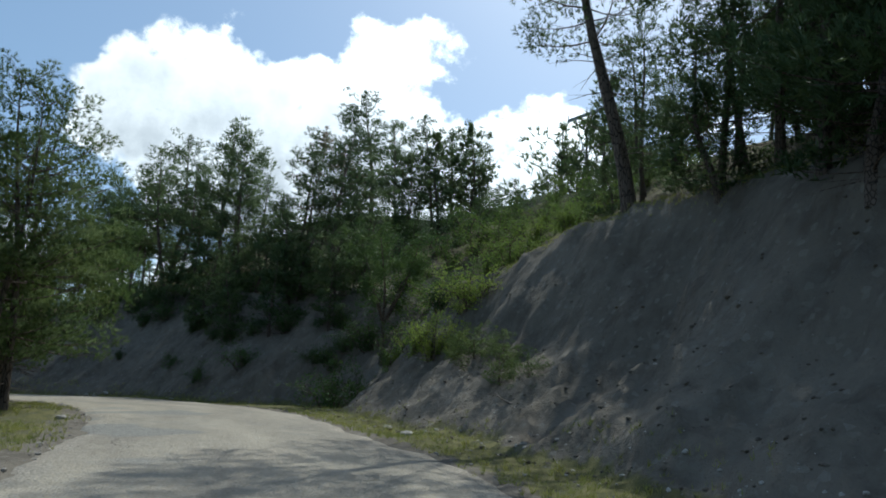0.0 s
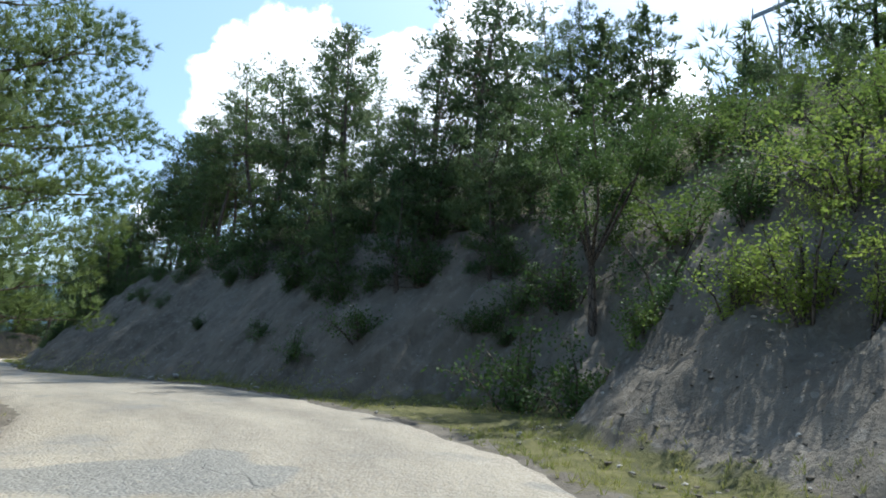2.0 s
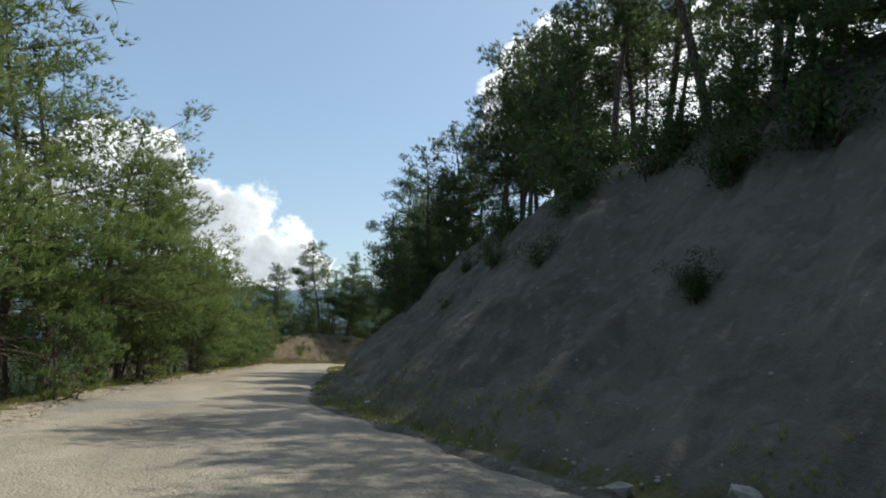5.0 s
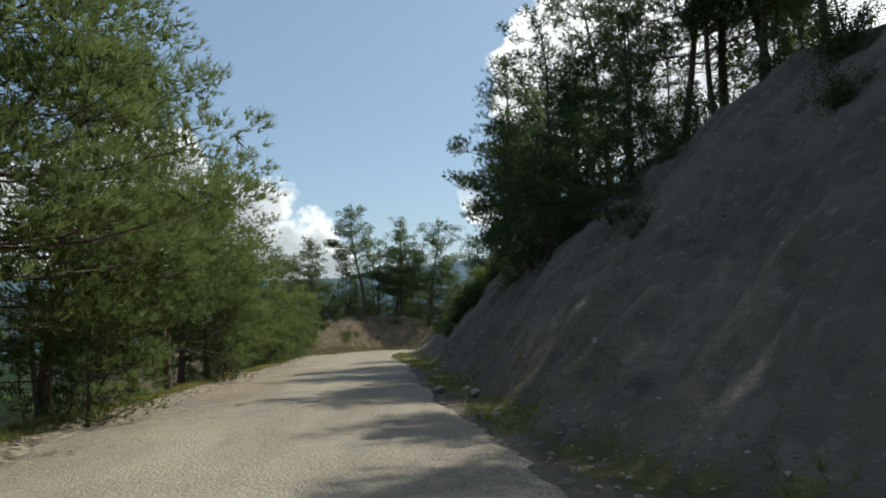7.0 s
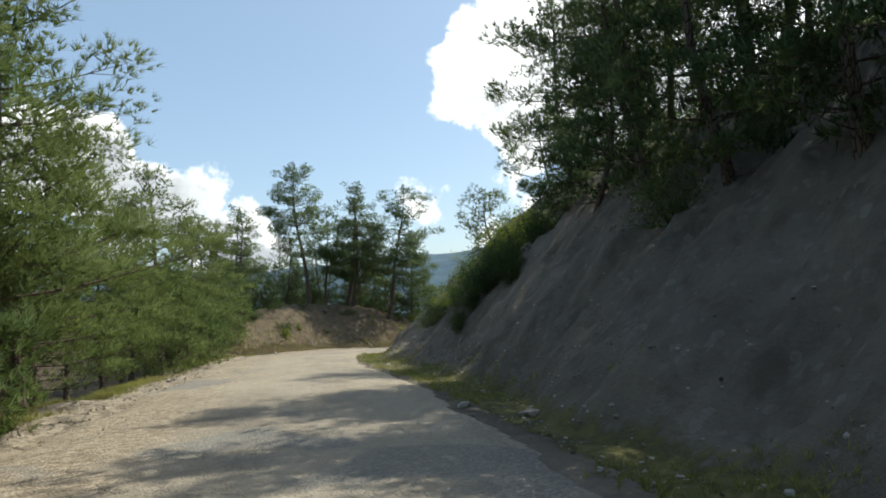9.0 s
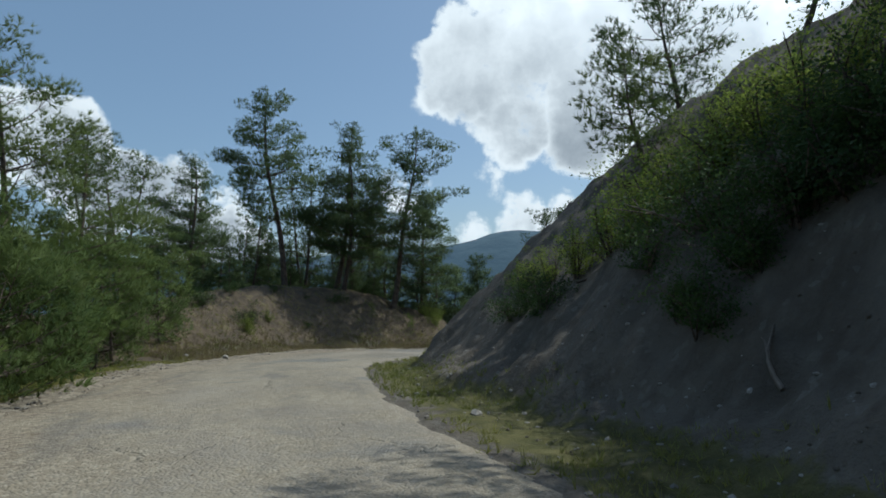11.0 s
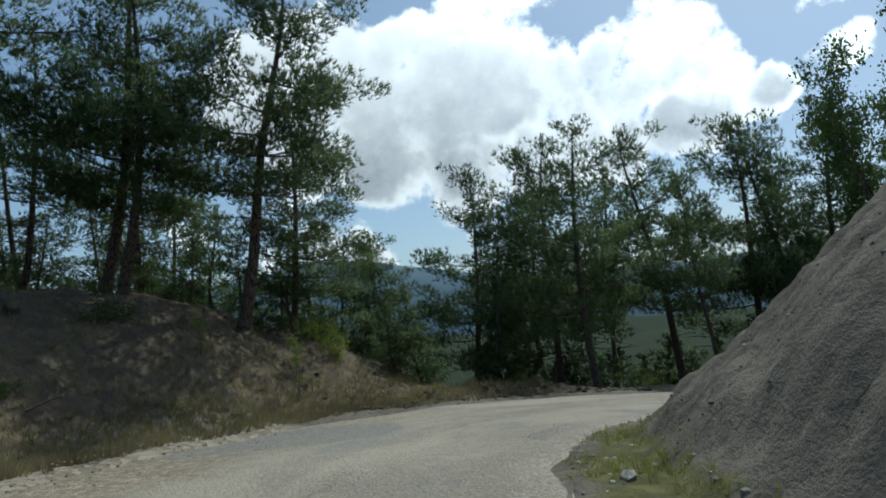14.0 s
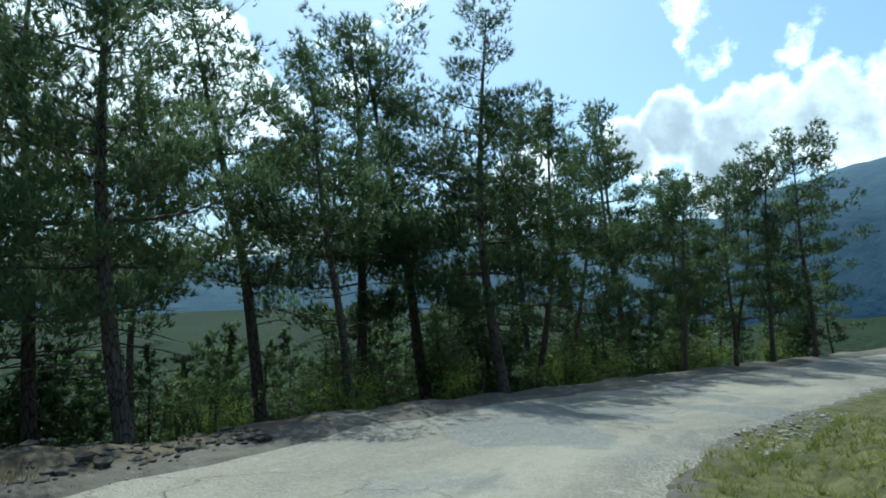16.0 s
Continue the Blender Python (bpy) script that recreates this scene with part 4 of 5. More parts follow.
# pines on the lip of the first cutting
big = copy_thing(PINES[3], Matrix.Translation((5.2, 18.1, ground_z(5.2, 18.1) - 0.2)) @ pose(0, 0, 0, 0, -1.5, 0) @ pose(0, 0, 0, 0, 0, 200) @ Matrix.Diagonal((1.15, 1.15, 1.15, 1)))
tagged(big, "tall leaning pine with a thick dark trunk above the cutting", "tree", "pines on the lip")
LIP = [(6.6, 21.5, 14.5), (7.4, 23.7, 14.8), (6.8, 15.6, 15.5), (7.2, 13.6, 15.5), (6.6, 11.0, 15.0), (6.4, 8.0, 14.5),(8.2, 17.0, 17.0), (9.6, 20.5, 17.5), (7.8, 12.5, 17.0), (10.2, 15.0, 18.0), (8.5, 8.5, 17.0), (11.8, 10.5, 18.0), (9.2, 25.5, 14.6), (12.0, 23.0, 17.0), (8.6, 4.0, 17.0), (12.5, 18.0, 18.5), (8.0, 0.0, 16.0)]
stand(LIP[:7], PINES, "pines on the lip", "dark pine among others on the lip of the road cutting")
stand(LIP[7:], MID_PINES, "pines on the lip", "dark pine among others on the lip of the road cutting")
stand([(5.6, 21.2, 9.0), (7.4, 19.0, 10.6), (6.2, 14.4, 9.6), (8.0, 11.6, 10.4), (6.6, 9.4, 9.8), (9.0, 14.4, 11.6), (8.2, 6.4, 10.2), (10.2, 18.0, 12.4), (10.6, 8.8, 11.6), (7.2, 2.6, 9.6)], LOW_PINES, "pines on the lip", "low bushy dark pine on the lip of the road cutting", category="young tree", squash=1.3)
# the wood behind them
WOOD = []
while len(WOOD) < 54:
    s = rng.uniform(-12, 84)
    x, y = at_station(s, toe(s) + cut_height(s) + rng.uniform(0.3, 1.0) * 22 - 5)
    s2, d2, _ = (float(v[0]) for v in stationed(x, y))
    if d2 < toe(s2) + cut_height(s2) - 1.0 or (14 < s2 < 31 and d2 < 27) or 33 < s2 < 72 or (s2 > 68 and d2 < toe(s2) + cut_height(s2) + 10):
        continue
    WOOD.append((rng.choice(FAR_PINES), x, y, rng.uniform(5.5, 9.5)))
joined_wood("pine_wood", WOOD, "dark-green pine wood on the hill above the road cutting")
# the stand on the mound outside the last bend
MOUND = [
    (-75.7, 83.8, 10.9, -75.4, 83.0, 0), (-75.6, 88.2, 9.9, -74.0, 86.9, 1), (-74.0, 87.0, 8.3, -73.0, 86.4, 3), (-72.0, 89.4, 9.5, -70.1, 88.2, 2), (-72.2, 92.9, 5.6, -71.2, 92.4, 3),
    (-85.0, 83.5, 8.5, -85.0, 83.5, 1), (-78.0, 87.6, 7.6, -77.6, 87.2, 5), (-81.2, 91.3, 7.4, -81.0, 91.0, 6), (-76.8, 91.4, 7.0, -76.4, 91.2, 4), (-78.6, 94.9, 6.0, -78.6, 94.9, 6), (-86.5, 86.2, 8.0, -86.5, 86.2, 3), (-79.6, 84.6, 5.2, -79.6, 84.6, 6), (-85.5, 89.2, 4.9, -85.5, 89.2, 4), (-82.0, 80.0, 3.5, -82.0, 80.0, 4), (-82.5, 87.5, 3.6, -82.5, 87.5, 8), (-79.0, 92.6, 4.6, -79.0, 92.6, 6),
]
for x, y, top, tip_x, tip_y, kind in MOUND:
    placed((FINE_PINES + PINES)[kind], x, y, top, rng=rng, group="pines on the mound", label="dark-green pine with layered boughs standing on a bare earth mound", category="tree", squash=1.05, tip=(tip_x, tip_y))
stand([(-77.6, 92.0, 2.5), (-75.8, 94.4, 2.5), (-80.6, 87.4, 2.9), (-83.0, 89.4, 3.5), (-73.8, 97.0, 1.7), (-80.4, 94.6, 2.7), (-84.6, 85.6, 3.1), (-78.6, 98.0, 2.5), (-72.0, 98.6, 0.7), (-83.6, 93.6, 3.1), (-86.8, 90.0, 3.7), (-76.2, 99.4, 1.9), (-70.4, 100.4, 0.5), (-77.4, 85.8, 1.6), (-79.4, 83.0, 1.8), (-78.8, 88.6, 2.0), (-74.2, 90.4, 0.9), (-81.0, 81.6, 1.8), (-73.0, 91.2, 0.6), (-76.4, 90.6, 1.4)], LOW_PINES, "pines on the mound", "low bushy pine between the tall trunks", category="young tree")
# the belt of pines below the last bend
BEND = [
    (-71.4, 101.3, 1.9), (-68.4, 104.6, 5.6), (-63.2, 102.6, 5.7), (-61.8, 96.6, 5.0), (-58.0, 102.4, 5.9), (-54.8, 104.3, 6.2), (-52.7, 102.6, 5.9), (-52.2, 99.4, 5.3), (-49.5, 101.3, 3.1),
    (-38.6, 101.8, 1.0), (-35.0, 102.4, 2.9), (-31.6, 102.6, 4.0), (-29.0, 104.0, 1.6), (-42.4, 101.2, 1.0),
    (-64.5, 106.7, 5.7), (-60.4, 110.7, 6.0), (-45.7, 106.8, 5.3), (-42.8, 104.6, 4.4), (-37.9, 105.1, 1.8), (-37.0, 110.0, 6.5), (-39.6, 103.5, 1.2), (-34.5, 104.7, 2.4), (-66.0, 99.5, 2.4), (-47.0, 102.5, 2.2), (-57.5, 98.0, 2.6),
]
for i, (x, y, top) in enumerate(BEND):
    placed(FINE_PINES[i % 4] if i < 8 else rng.choice(MID_PINES), x, y, top, rng=rng, group="pines below the bend", label="backlit pine with sparse boughs standing below the road edge", category="tree", lean=1.5, squash=0.95)
# the row along the outer edge of the straight
stand([(-11.9, 16.6, 8.6), (-11.6, 17.4, 9.2), (-15.4, 21.1, 9.0), (-13.2, 19.1, 9.6), (-18.2, 23.6, 8.6)], [SIDE_PINE], "pines along the road", "bright green pine with dense boughs at the road edge")
ROW = [
    (-22.8, 26.4, 9.0), (-26.0, 29.0, 8.0), (-30.4, 31.2, 8.3), (-33.4, 33.4, 9.3), (-35.3, 35.0, 9.8), (-37.2, 36.9, 9.2), (-39.6, 39.2, 8.3), (-41.8, 41.4, 7.4), (-43.5, 43.2, 7.2), (-44.9, 44.6, 6.8),
    (-46.5, 46.4, 6.4), (-47.9, 47.7, 6.0), (-49.5, 49.5, 5.6), (-51.4, 51.2, 5.0), (-53.4, 52.4, 3.4), (-55.6, 54.2, 2.6), (-58.6, 56.8, 2.6), (-61.4, 59.2, 2.8), (-68.0, 65.5, 6.8), (-69.1, 67.6, 4.9), (-70.9, 70.4, 4.3), (-75.8, 73.6, 5.5), (-75.1, 71.2, 5.0), (-65.5, 62.0, 5.0),
]
stand(ROW, ROAD_PINES, "pines along the road", "bright green pine with dense boughs at the road edge", squash=1.15)
SMALL = [(-65.0, 64.3, 0.1), (-67.8, 67.5, 0.1), (-70.8, 71.9, 0.2), (-63.6, 62.7, 1.2), (-60.8, 61.5, 0.3), (-72.4, 73.5, -0.4), (-58.4, 58.8, -0.2), (-69.3, 69.0, 0.4), (-47.2, 48.8, 0.6), (-40.0, 41.4, 1.0), (-34.0, 35.8, 1.6)]
for i in range(15):
    s = 20 + 3.7 * i
    x, y = at_station(s, left_edge(s) - 4.6 - rng.uniform(0, 2.0))
    placed(rng.choice(MID_PINES), x, y, tall=rng.uniform(6.5, 8.0), rng=rng, group="pines along the road", label="green pine in the second row beside the road", category="tree", squash=1.2)
for x, y, tall in [(0.9, 18.7, 1.25), (0.5, 19.6, 0.95), (1.4, 15.9, 1.0), (2.0, 14.8, 0.9), (1.6, 17.2, 0.9)]:
    placed(rng.choice(YOUNG), x, y, tall=tall, rng=rng, group="young pines", label="knee-high bushy young pine on the loose bank", category="young tree", squash=1.35)
stand(SMALL, YOUNG, "young pines", "bushy young pine with light green needles beside the road", category="young tree")
WOOD = []
for _ in range(28):
    x, y = at_station(rng.uniform(14, 98), -rng.uniform(9.5, 26))
    WOOD.append((rng.choice(FAR_PINES), x, y, rng.uniform(5, 8.5)))
joined_wood("pine_wood", WOOD, "green pine wood on the falling slope beside the road")
WOOD = []
for _ in range(40):
    x, y = rng.uniform(-100, 5), rng.uniform(104, 140)
    if float(stationed(x, y)[1][0]) < -8:
        WOOD.append((rng.choice(FAR_PINES), x, y, rng.uniform(6, 10)))
for _ in range(22):
    x, y = rng.uniform(-68, -30), rng.uniform(104, 113)
    if float(stationed(x, y)[1][0]) < -7:
        WOOD.append((rng.choice(FAR_PINES), x, y, rng.uniform(4, 6)))
joined_wood("pine_wood", WOOD, "dark pine wood below the last bend")
WOOD = []
for _ in range(20):
    x, y = at_station(rng.uniform(97, 113), -rng.uniform(19, 40))
    WOOD.append((rng.choice(FAR_PINES), x, y, rng.uniform(4, 7.5)))
joined_wood("pine_wood", WOOD, "dark pine wood behind the earth mound")
for i in range(58):
    s = rng.uniform(112, 142)
    x, y = at_station(s, left_edge(s) - (rng.uniform(3.5, 9) if i % 2 else rng.uniform(8, 17)))
    placed(rng.choice(LOW_PINES if i % 2 else FAR_LOW), x, y, tall=rng.uniform(2.0, 4.4), rng=rng, group="pines below the bend", label="low bushy pine under the taller trees", category="young tree", squash=1.2)

# broadleaf trees and bushes
for x, y, top, turn, slim in [(-56.4, 85.3, 1.2, 20, 0.68), (-55.7, 85.8, 2.2, 140, 0.7), (-2.8, 28.6, 7.5, 75, 1.0)]:
    z = ground_z(x, y) - 0.1
    k = max(top - z, 3.0) / 6.0
    tagged(copy_thing(OAK, Matrix.Translation((x, y, z)) @ pose(0, 0, 0, 0, 0, turn) @ Matrix.Diagonal((k * slim, k * slim, k, 1))), "small broadleaf tree with light green leaves on the bank", "tree", "broadleaf trees")
GREEN = [
    (-0.2, 24.1, 1.5), (0.6, 22.6, 1.0), (2.5, 25.1, 1.2), (4.8, 25.5, 1.2), (3.6, 25.9, 1.4), (6.6, 25.6, 1.0), (8.2, 25.8, 0.9), (1.4, 24.4, 1.1), (-1.2, 26.0, 1.9), (-2.0, 25.2, 1.3),
    (0.1, 34.0, 1.6), (1.5, 35.0, 1.8), (2.8, 35.3, 1.8), (4.2, 36.5, 2.0), (6.0, 39.5, 2.0), (-1.4, 33.1, 1.5), (3.0, 31.0, 1.8), (4.9, 31.1, 2.0), (6.5, 33.0, 2.0), (8.0, 36.0, 2.2), (1.0, 30.0, 1.4),
    (7.5, 29.5, 1.6), (9.5, 33.0, 2.0), (10.5, 38.0, 2.4), (3.5, 39.0, 1.8), (0.5, 38.0, 1.5), (-0.4, 29.6, 1.6), (9.6, 28.4, 1.4), (5.6, 28.2, 1.5), (2.2, 28.0, 1.4), (11.6, 31.4, 1.8), (7.0, 41.8, 2.0), (9.2, 42.6, 2.2),
]
for x, y, tall in GREEN:
    placed(rng.choice(NEAR_BUSHES + BUSHES + NEAR_DARK[:1]) if y < 27 else TALL_BUSH if tall > 1.95 else rng.choice(BUSHES), x, y, tall=tall, rng=rng, group="green bushes on the bank", label="leafy yellow-green bush growing on the cut bank", category="bush", lean=6, squash=1.3)
stand([(7.2, 46.0, 16.2), (9.0, 47.0, 17.6), (10.5, 45.5, 16.8), (5.5, 50.0, 17.2), (12.5, 44.0, 19.4), (14.5, 47.5, 20.4), (17.0, 48.0, 21.0), (3.6, 52.0, 17.4)], MID_PINES, "pines on the hill", "small dark pine on the crest of the hill", squash=1.3)
for x, y, tall in [(-0.3, 21.4, 1.8), (0.2, 20.6, 1.3), (0.9, 22.4, 1.6), (-0.9, 22.6, 1.5), (-54.6, 70.8, 1.0), (-53.6, 69.9, 1.1), (-52.6, 69.0, 1.1), (-51.7, 68.2, 1.2), (-51.1, 67.4, 1.1), (-50.6, 66.8, 1.2), (-50.4, 67.7, 1.3), (-49.9, 67.5, 1.1), (-49.4, 67.1, 1.3), (-48.8, 66.5, 1.3), (-48.3, 66.3, 1.4), (-47.7, 66.2, 1.4), (-47.2, 66.3, 1.3), (-49.0, 67.6, 1.2), (-46.8, 65.4, 1.2), (-51.1, 68.5, 1.0), (-50.2, 68.4, 1.1), (-48.4, 67.4, 1.3)]:
    placed(rng.choice(NEAR_BUSHES), x, y, tall=tall * (1.0 if y < 40 else 0.92), rng=rng, group="green bushes on the bank", label="leafy yellow-green bush growing on the cut bank", category="bush", lean=8, squash=1.15)
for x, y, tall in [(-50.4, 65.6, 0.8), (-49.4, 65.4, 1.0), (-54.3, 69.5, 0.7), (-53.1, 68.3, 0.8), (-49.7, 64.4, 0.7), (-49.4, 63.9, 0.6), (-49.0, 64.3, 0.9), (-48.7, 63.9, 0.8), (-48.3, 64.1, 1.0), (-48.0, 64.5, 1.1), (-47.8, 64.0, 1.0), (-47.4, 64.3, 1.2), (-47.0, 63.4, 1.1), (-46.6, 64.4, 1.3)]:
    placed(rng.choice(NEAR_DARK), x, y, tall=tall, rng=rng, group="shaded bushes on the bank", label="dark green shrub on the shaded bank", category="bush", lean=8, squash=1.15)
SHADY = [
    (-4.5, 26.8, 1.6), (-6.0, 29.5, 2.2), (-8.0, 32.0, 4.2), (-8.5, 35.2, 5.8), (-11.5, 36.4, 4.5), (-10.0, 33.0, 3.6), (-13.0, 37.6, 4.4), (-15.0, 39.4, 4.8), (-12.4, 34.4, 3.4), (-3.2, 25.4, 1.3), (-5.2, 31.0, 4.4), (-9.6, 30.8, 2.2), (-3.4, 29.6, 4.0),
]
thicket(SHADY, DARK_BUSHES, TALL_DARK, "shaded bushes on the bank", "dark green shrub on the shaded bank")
SCRUB = [(-4.5, 39.5, 2.2), (-2.5, 41.0, 2.4), (-1.0, 43.5, 2.0), (-6.0, 41.5, 2.4), (1.0, 41.0, 1.8), (2.5, 44.0, 2.2), (-3.5, 44.5, 2.4), (-0.5, 37.0, 1.6), (-2.8, 36.6, 1.8), (4.5, 42.5, 1.8), (-8.0, 44.0, 2.4), (0.0, 46.5, 2.2), (-5.0, 47.0, 2.2), (3.2, 47.5, 2.0)]
LOW_LABEL = "bushy dark pine with low boughs on the cut bank"
stand([(-37.9, 54.6, 6.4), (-36.0, 53.4, 5.6), (-39.7, 56.6, 6.8), (-33.4, 52.0, 4.9), (-33.6, 49.8, 4.4), (-41.4, 58.4, 6.6), (-43.4, 61.2, 6.4), (-45.4, 63.8, 5.6), (-30.4, 50.6, 5.6), (-35.0, 54.4, 8.4), (-42.6, 62.6, 8.4), (-38.8, 58.0, 9.2)], LOW_PINES, "pines on the hill", LOW_LABEL)
stand([(-13.9, 35.9, 7.6), (-11.3, 33.9, 6.6), (-8.8, 32.2, 7.4), (-5.6, 31.0, 6.8), (-17.3, 40.8, 9.6), (-8.6, 34.2, 9.6), (-4.4, 33.6, 9.0), (-25.6, 47.2, 10.0)], LOW_PINES, "pines on the hill", LOW_LABEL)
for x, y, tall in [(-18.1, 40.3, 4.4), (-16.5, 40.1, 5.2), (-13.5, 38.2, 4.6), (-11.1, 36.9, 5.0), (-8.1, 34.2, 4.6), (-5.8, 32.4, 4.2), (-4.5, 33.0, 4.6), (-14.8, 39.6, 5.6), (-9.6, 36.4, 5.4), (-7.0, 35.0, 5.0)]:
    placed(rng.choice(LOW_PINES), x, y, tall=tall, rng=rng, group="pines on the hill", label=LOW_LABEL, category="tree", squash=1.15)
for s, out, tall in [(35, 2.6, 9.5), (38, 1.2, 10.5), (41, 3.0, 11.0), (43.5, 1.0, 9.5), (46.5, 2.0, 11.0), (49, 1.0, 9.4), (51.5, 2.6, 9.4), (54.5, 1.2, 8.4), (57.5, 2.2, 9.0), (60, 1.0, 8.8), (63, 1.6, 8.4), (66, 2.2, 8.0)]:
    x, y = at_station(s, toe(s) + cut_height(s) + out)
    placed(rng.choice(MID_PINES[1:]), x, y, tall=tall, rng=rng, group="pines on the hill", label="dark pine on the edge above the road cutting", category="tree")
for x, y, tall in SCRUB:
    placed(TALL_DARK if tall > 1.9 else rng.choice(DARK_BUSHES), x, y, tall=tall, rng=rng, group="shaded bushes on the bank", label="dark shrub on the grassy hillside", category="bush", squash=1.2)
placed(WIDE_PINES[0], -52.6, 79.6, tall=6.4, rng=rng, group="pines on the hill", label="spreading dark pine on the crest of the cutting", category="tree")
placed(WIDE_PINES[0], -48.2, 72.6, tall=3.8, rng=rng, group="pines on the hill", label="spreading dark pine on the crest of the cutting", category="tree")
placed(WIDE_PINES[1], -51.6, 70.6, tall=3.1, rng=rng, group="pines on the hill", label="small light green pine leaning from the cut bank", category="tree", lean=6)
for _ in range(12):
    s = rng.uniform(26, 36)
    x, y = at_station(s, toe(s) + cut_height(s) * rng.uniform(0.05, 0.8))
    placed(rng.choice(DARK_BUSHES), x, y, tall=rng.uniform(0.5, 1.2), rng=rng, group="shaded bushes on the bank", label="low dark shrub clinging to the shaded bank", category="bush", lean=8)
for _ in range(22):
    s = rng.uniform(24, 88)
    x, y = at_station(s, toe(s) + cut_height(s) * rng.uniform(0.75, 1.35))
    placed(rng.choice(DARK_BUSHES), x, y, tall=rng.uniform(0.7, 1.8), rng=rng, group="shaded bushes on the bank", label="low dark shrub at the top of the cutting", category="bush")
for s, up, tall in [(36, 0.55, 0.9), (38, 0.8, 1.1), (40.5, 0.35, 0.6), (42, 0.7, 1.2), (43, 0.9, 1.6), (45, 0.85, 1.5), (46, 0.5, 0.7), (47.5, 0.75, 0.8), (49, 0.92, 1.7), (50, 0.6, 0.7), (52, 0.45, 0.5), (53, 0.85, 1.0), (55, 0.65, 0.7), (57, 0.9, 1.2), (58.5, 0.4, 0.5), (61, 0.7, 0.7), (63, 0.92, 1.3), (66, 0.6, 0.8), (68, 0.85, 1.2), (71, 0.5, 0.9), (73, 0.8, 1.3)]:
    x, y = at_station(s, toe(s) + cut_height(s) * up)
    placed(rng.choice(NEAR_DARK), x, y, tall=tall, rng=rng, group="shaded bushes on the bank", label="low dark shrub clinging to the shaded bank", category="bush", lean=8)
for x, y, tall in [(-72.6, 78.2, 1.0), (-73.0, 85.4, 0.7), (-75.4, 79.6, 0.6), (-74.2, 76.4, 0.8), (-76.6, 83.0, 0.8), (-73.6, 88.4, 0.6), (-74.6, 90.0, 0.9), (-78.0, 79.0, 0.9), (-72.0, 81.6, 0.4), (-77.6, 86.4, 0.9), (-79.4, 83.4, 1.0), (-71.6, 91.6, 0.5), (-74.6, 81.8, 0.5), (-75.8, 86.6, 0.6), (-73.8, 83.4, 0.35), (-76.4, 77.2, 0.8), (-77.2, 81.2, 0.7), (-72.4, 87.0, 0.35), (-74.9, 87.6, 0.5), (-73.2, 90.2, 0.4), (-78.6, 85.6, 0.8)]:
    placed(rng.choice(DARK_BUSHES), x, y, tall=tall, rng=rng, group="undergrowth by the bend", label="low dark shrub on the bare earth mound", category="bush")
for x, y, tall in [(-76.8, 88.8, 1.5), (-79.0, 90.2, 1.8), (-74.4, 93.0, 1.6), (-81.4, 85.2, 1.7), (-78.0, 86.0, 1.4), (-75.4, 90.6, 1.3), (-82.6, 82.4, 1.8), (-80.6, 82.0, 1.4), (-77.0, 92.6, 1.8)]:
    placed(TALL_DARK, x, y, tall=tall, rng=rng, group="undergrowth by the bend", label="dark shrub between the pine trunks on the mound", category="bush")
for x, y, tall in [(-70.6, 91.5, 1.2), (-70.9, 92.4, 1.0), (-71.2, 93.6, 1.3), (-69.7, 91.0, 0.9), (-71.9, 77.4, 0.9), (-72.6, 79.4, 0.7)]:
    placed(rng.choice(NEAR_BUSHES), x, y, tall=tall, rng=rng, group="undergrowth by the bend", label="bright green leafy sapling at the foot of the mound", category="bush")
for s, out, tall in [(129, 2.6, 1.5), (130.5, 3.4, 1.8), (121, 2.8, 1.3), (122, 4.0, 1.8), (124.5, 3.0, 1.2), (133, 3.4, 1.4), (137, 3.0, 1.6), (141, 3.6, 1.8), (145, 3.0, 1.6), (118.5, 3.6, 1.4), (126.5, 4.4, 1.6)]:
    x, y = at_station(s, left_edge(s) - out)
    placed(rng.choice(NEAR_BUSHES), x, y, tall=tall, rng=rng, group="undergrowth by the bend", label="bright green leafy shrub under the pines", category="bush", squash=1.2)
for _ in range(24):
    s = rng.uniform(96, 140)
    x, y = at_station(s, left_edge(s) - rng.uniform(3.0, 13.0) - (2 if s < 113 else 0))
    placed(rng.choice(DARK_BUSHES + BUSHES[:1] if s > 113 else DARK_BUSHES), x, y, tall=rng.uniform(0.5, 1.5), rng=rng, group="undergrowth by the bend", label="low green shrub under the pines", category="bush")
for ob in PINES + FINE_PINES + MID_PINES + LOW_PINES + WIDE_PINES + FAR_LOW + FAR_PINES + ROAD_PINES + YOUNG + BUSHES + DARK_BUSHES + NEAR_BUSHES + NEAR_DARK + [DRY, SIDE_PINE, OAK, TALL_BUSH, TALL_DARK]:
    drop_pattern(ob)


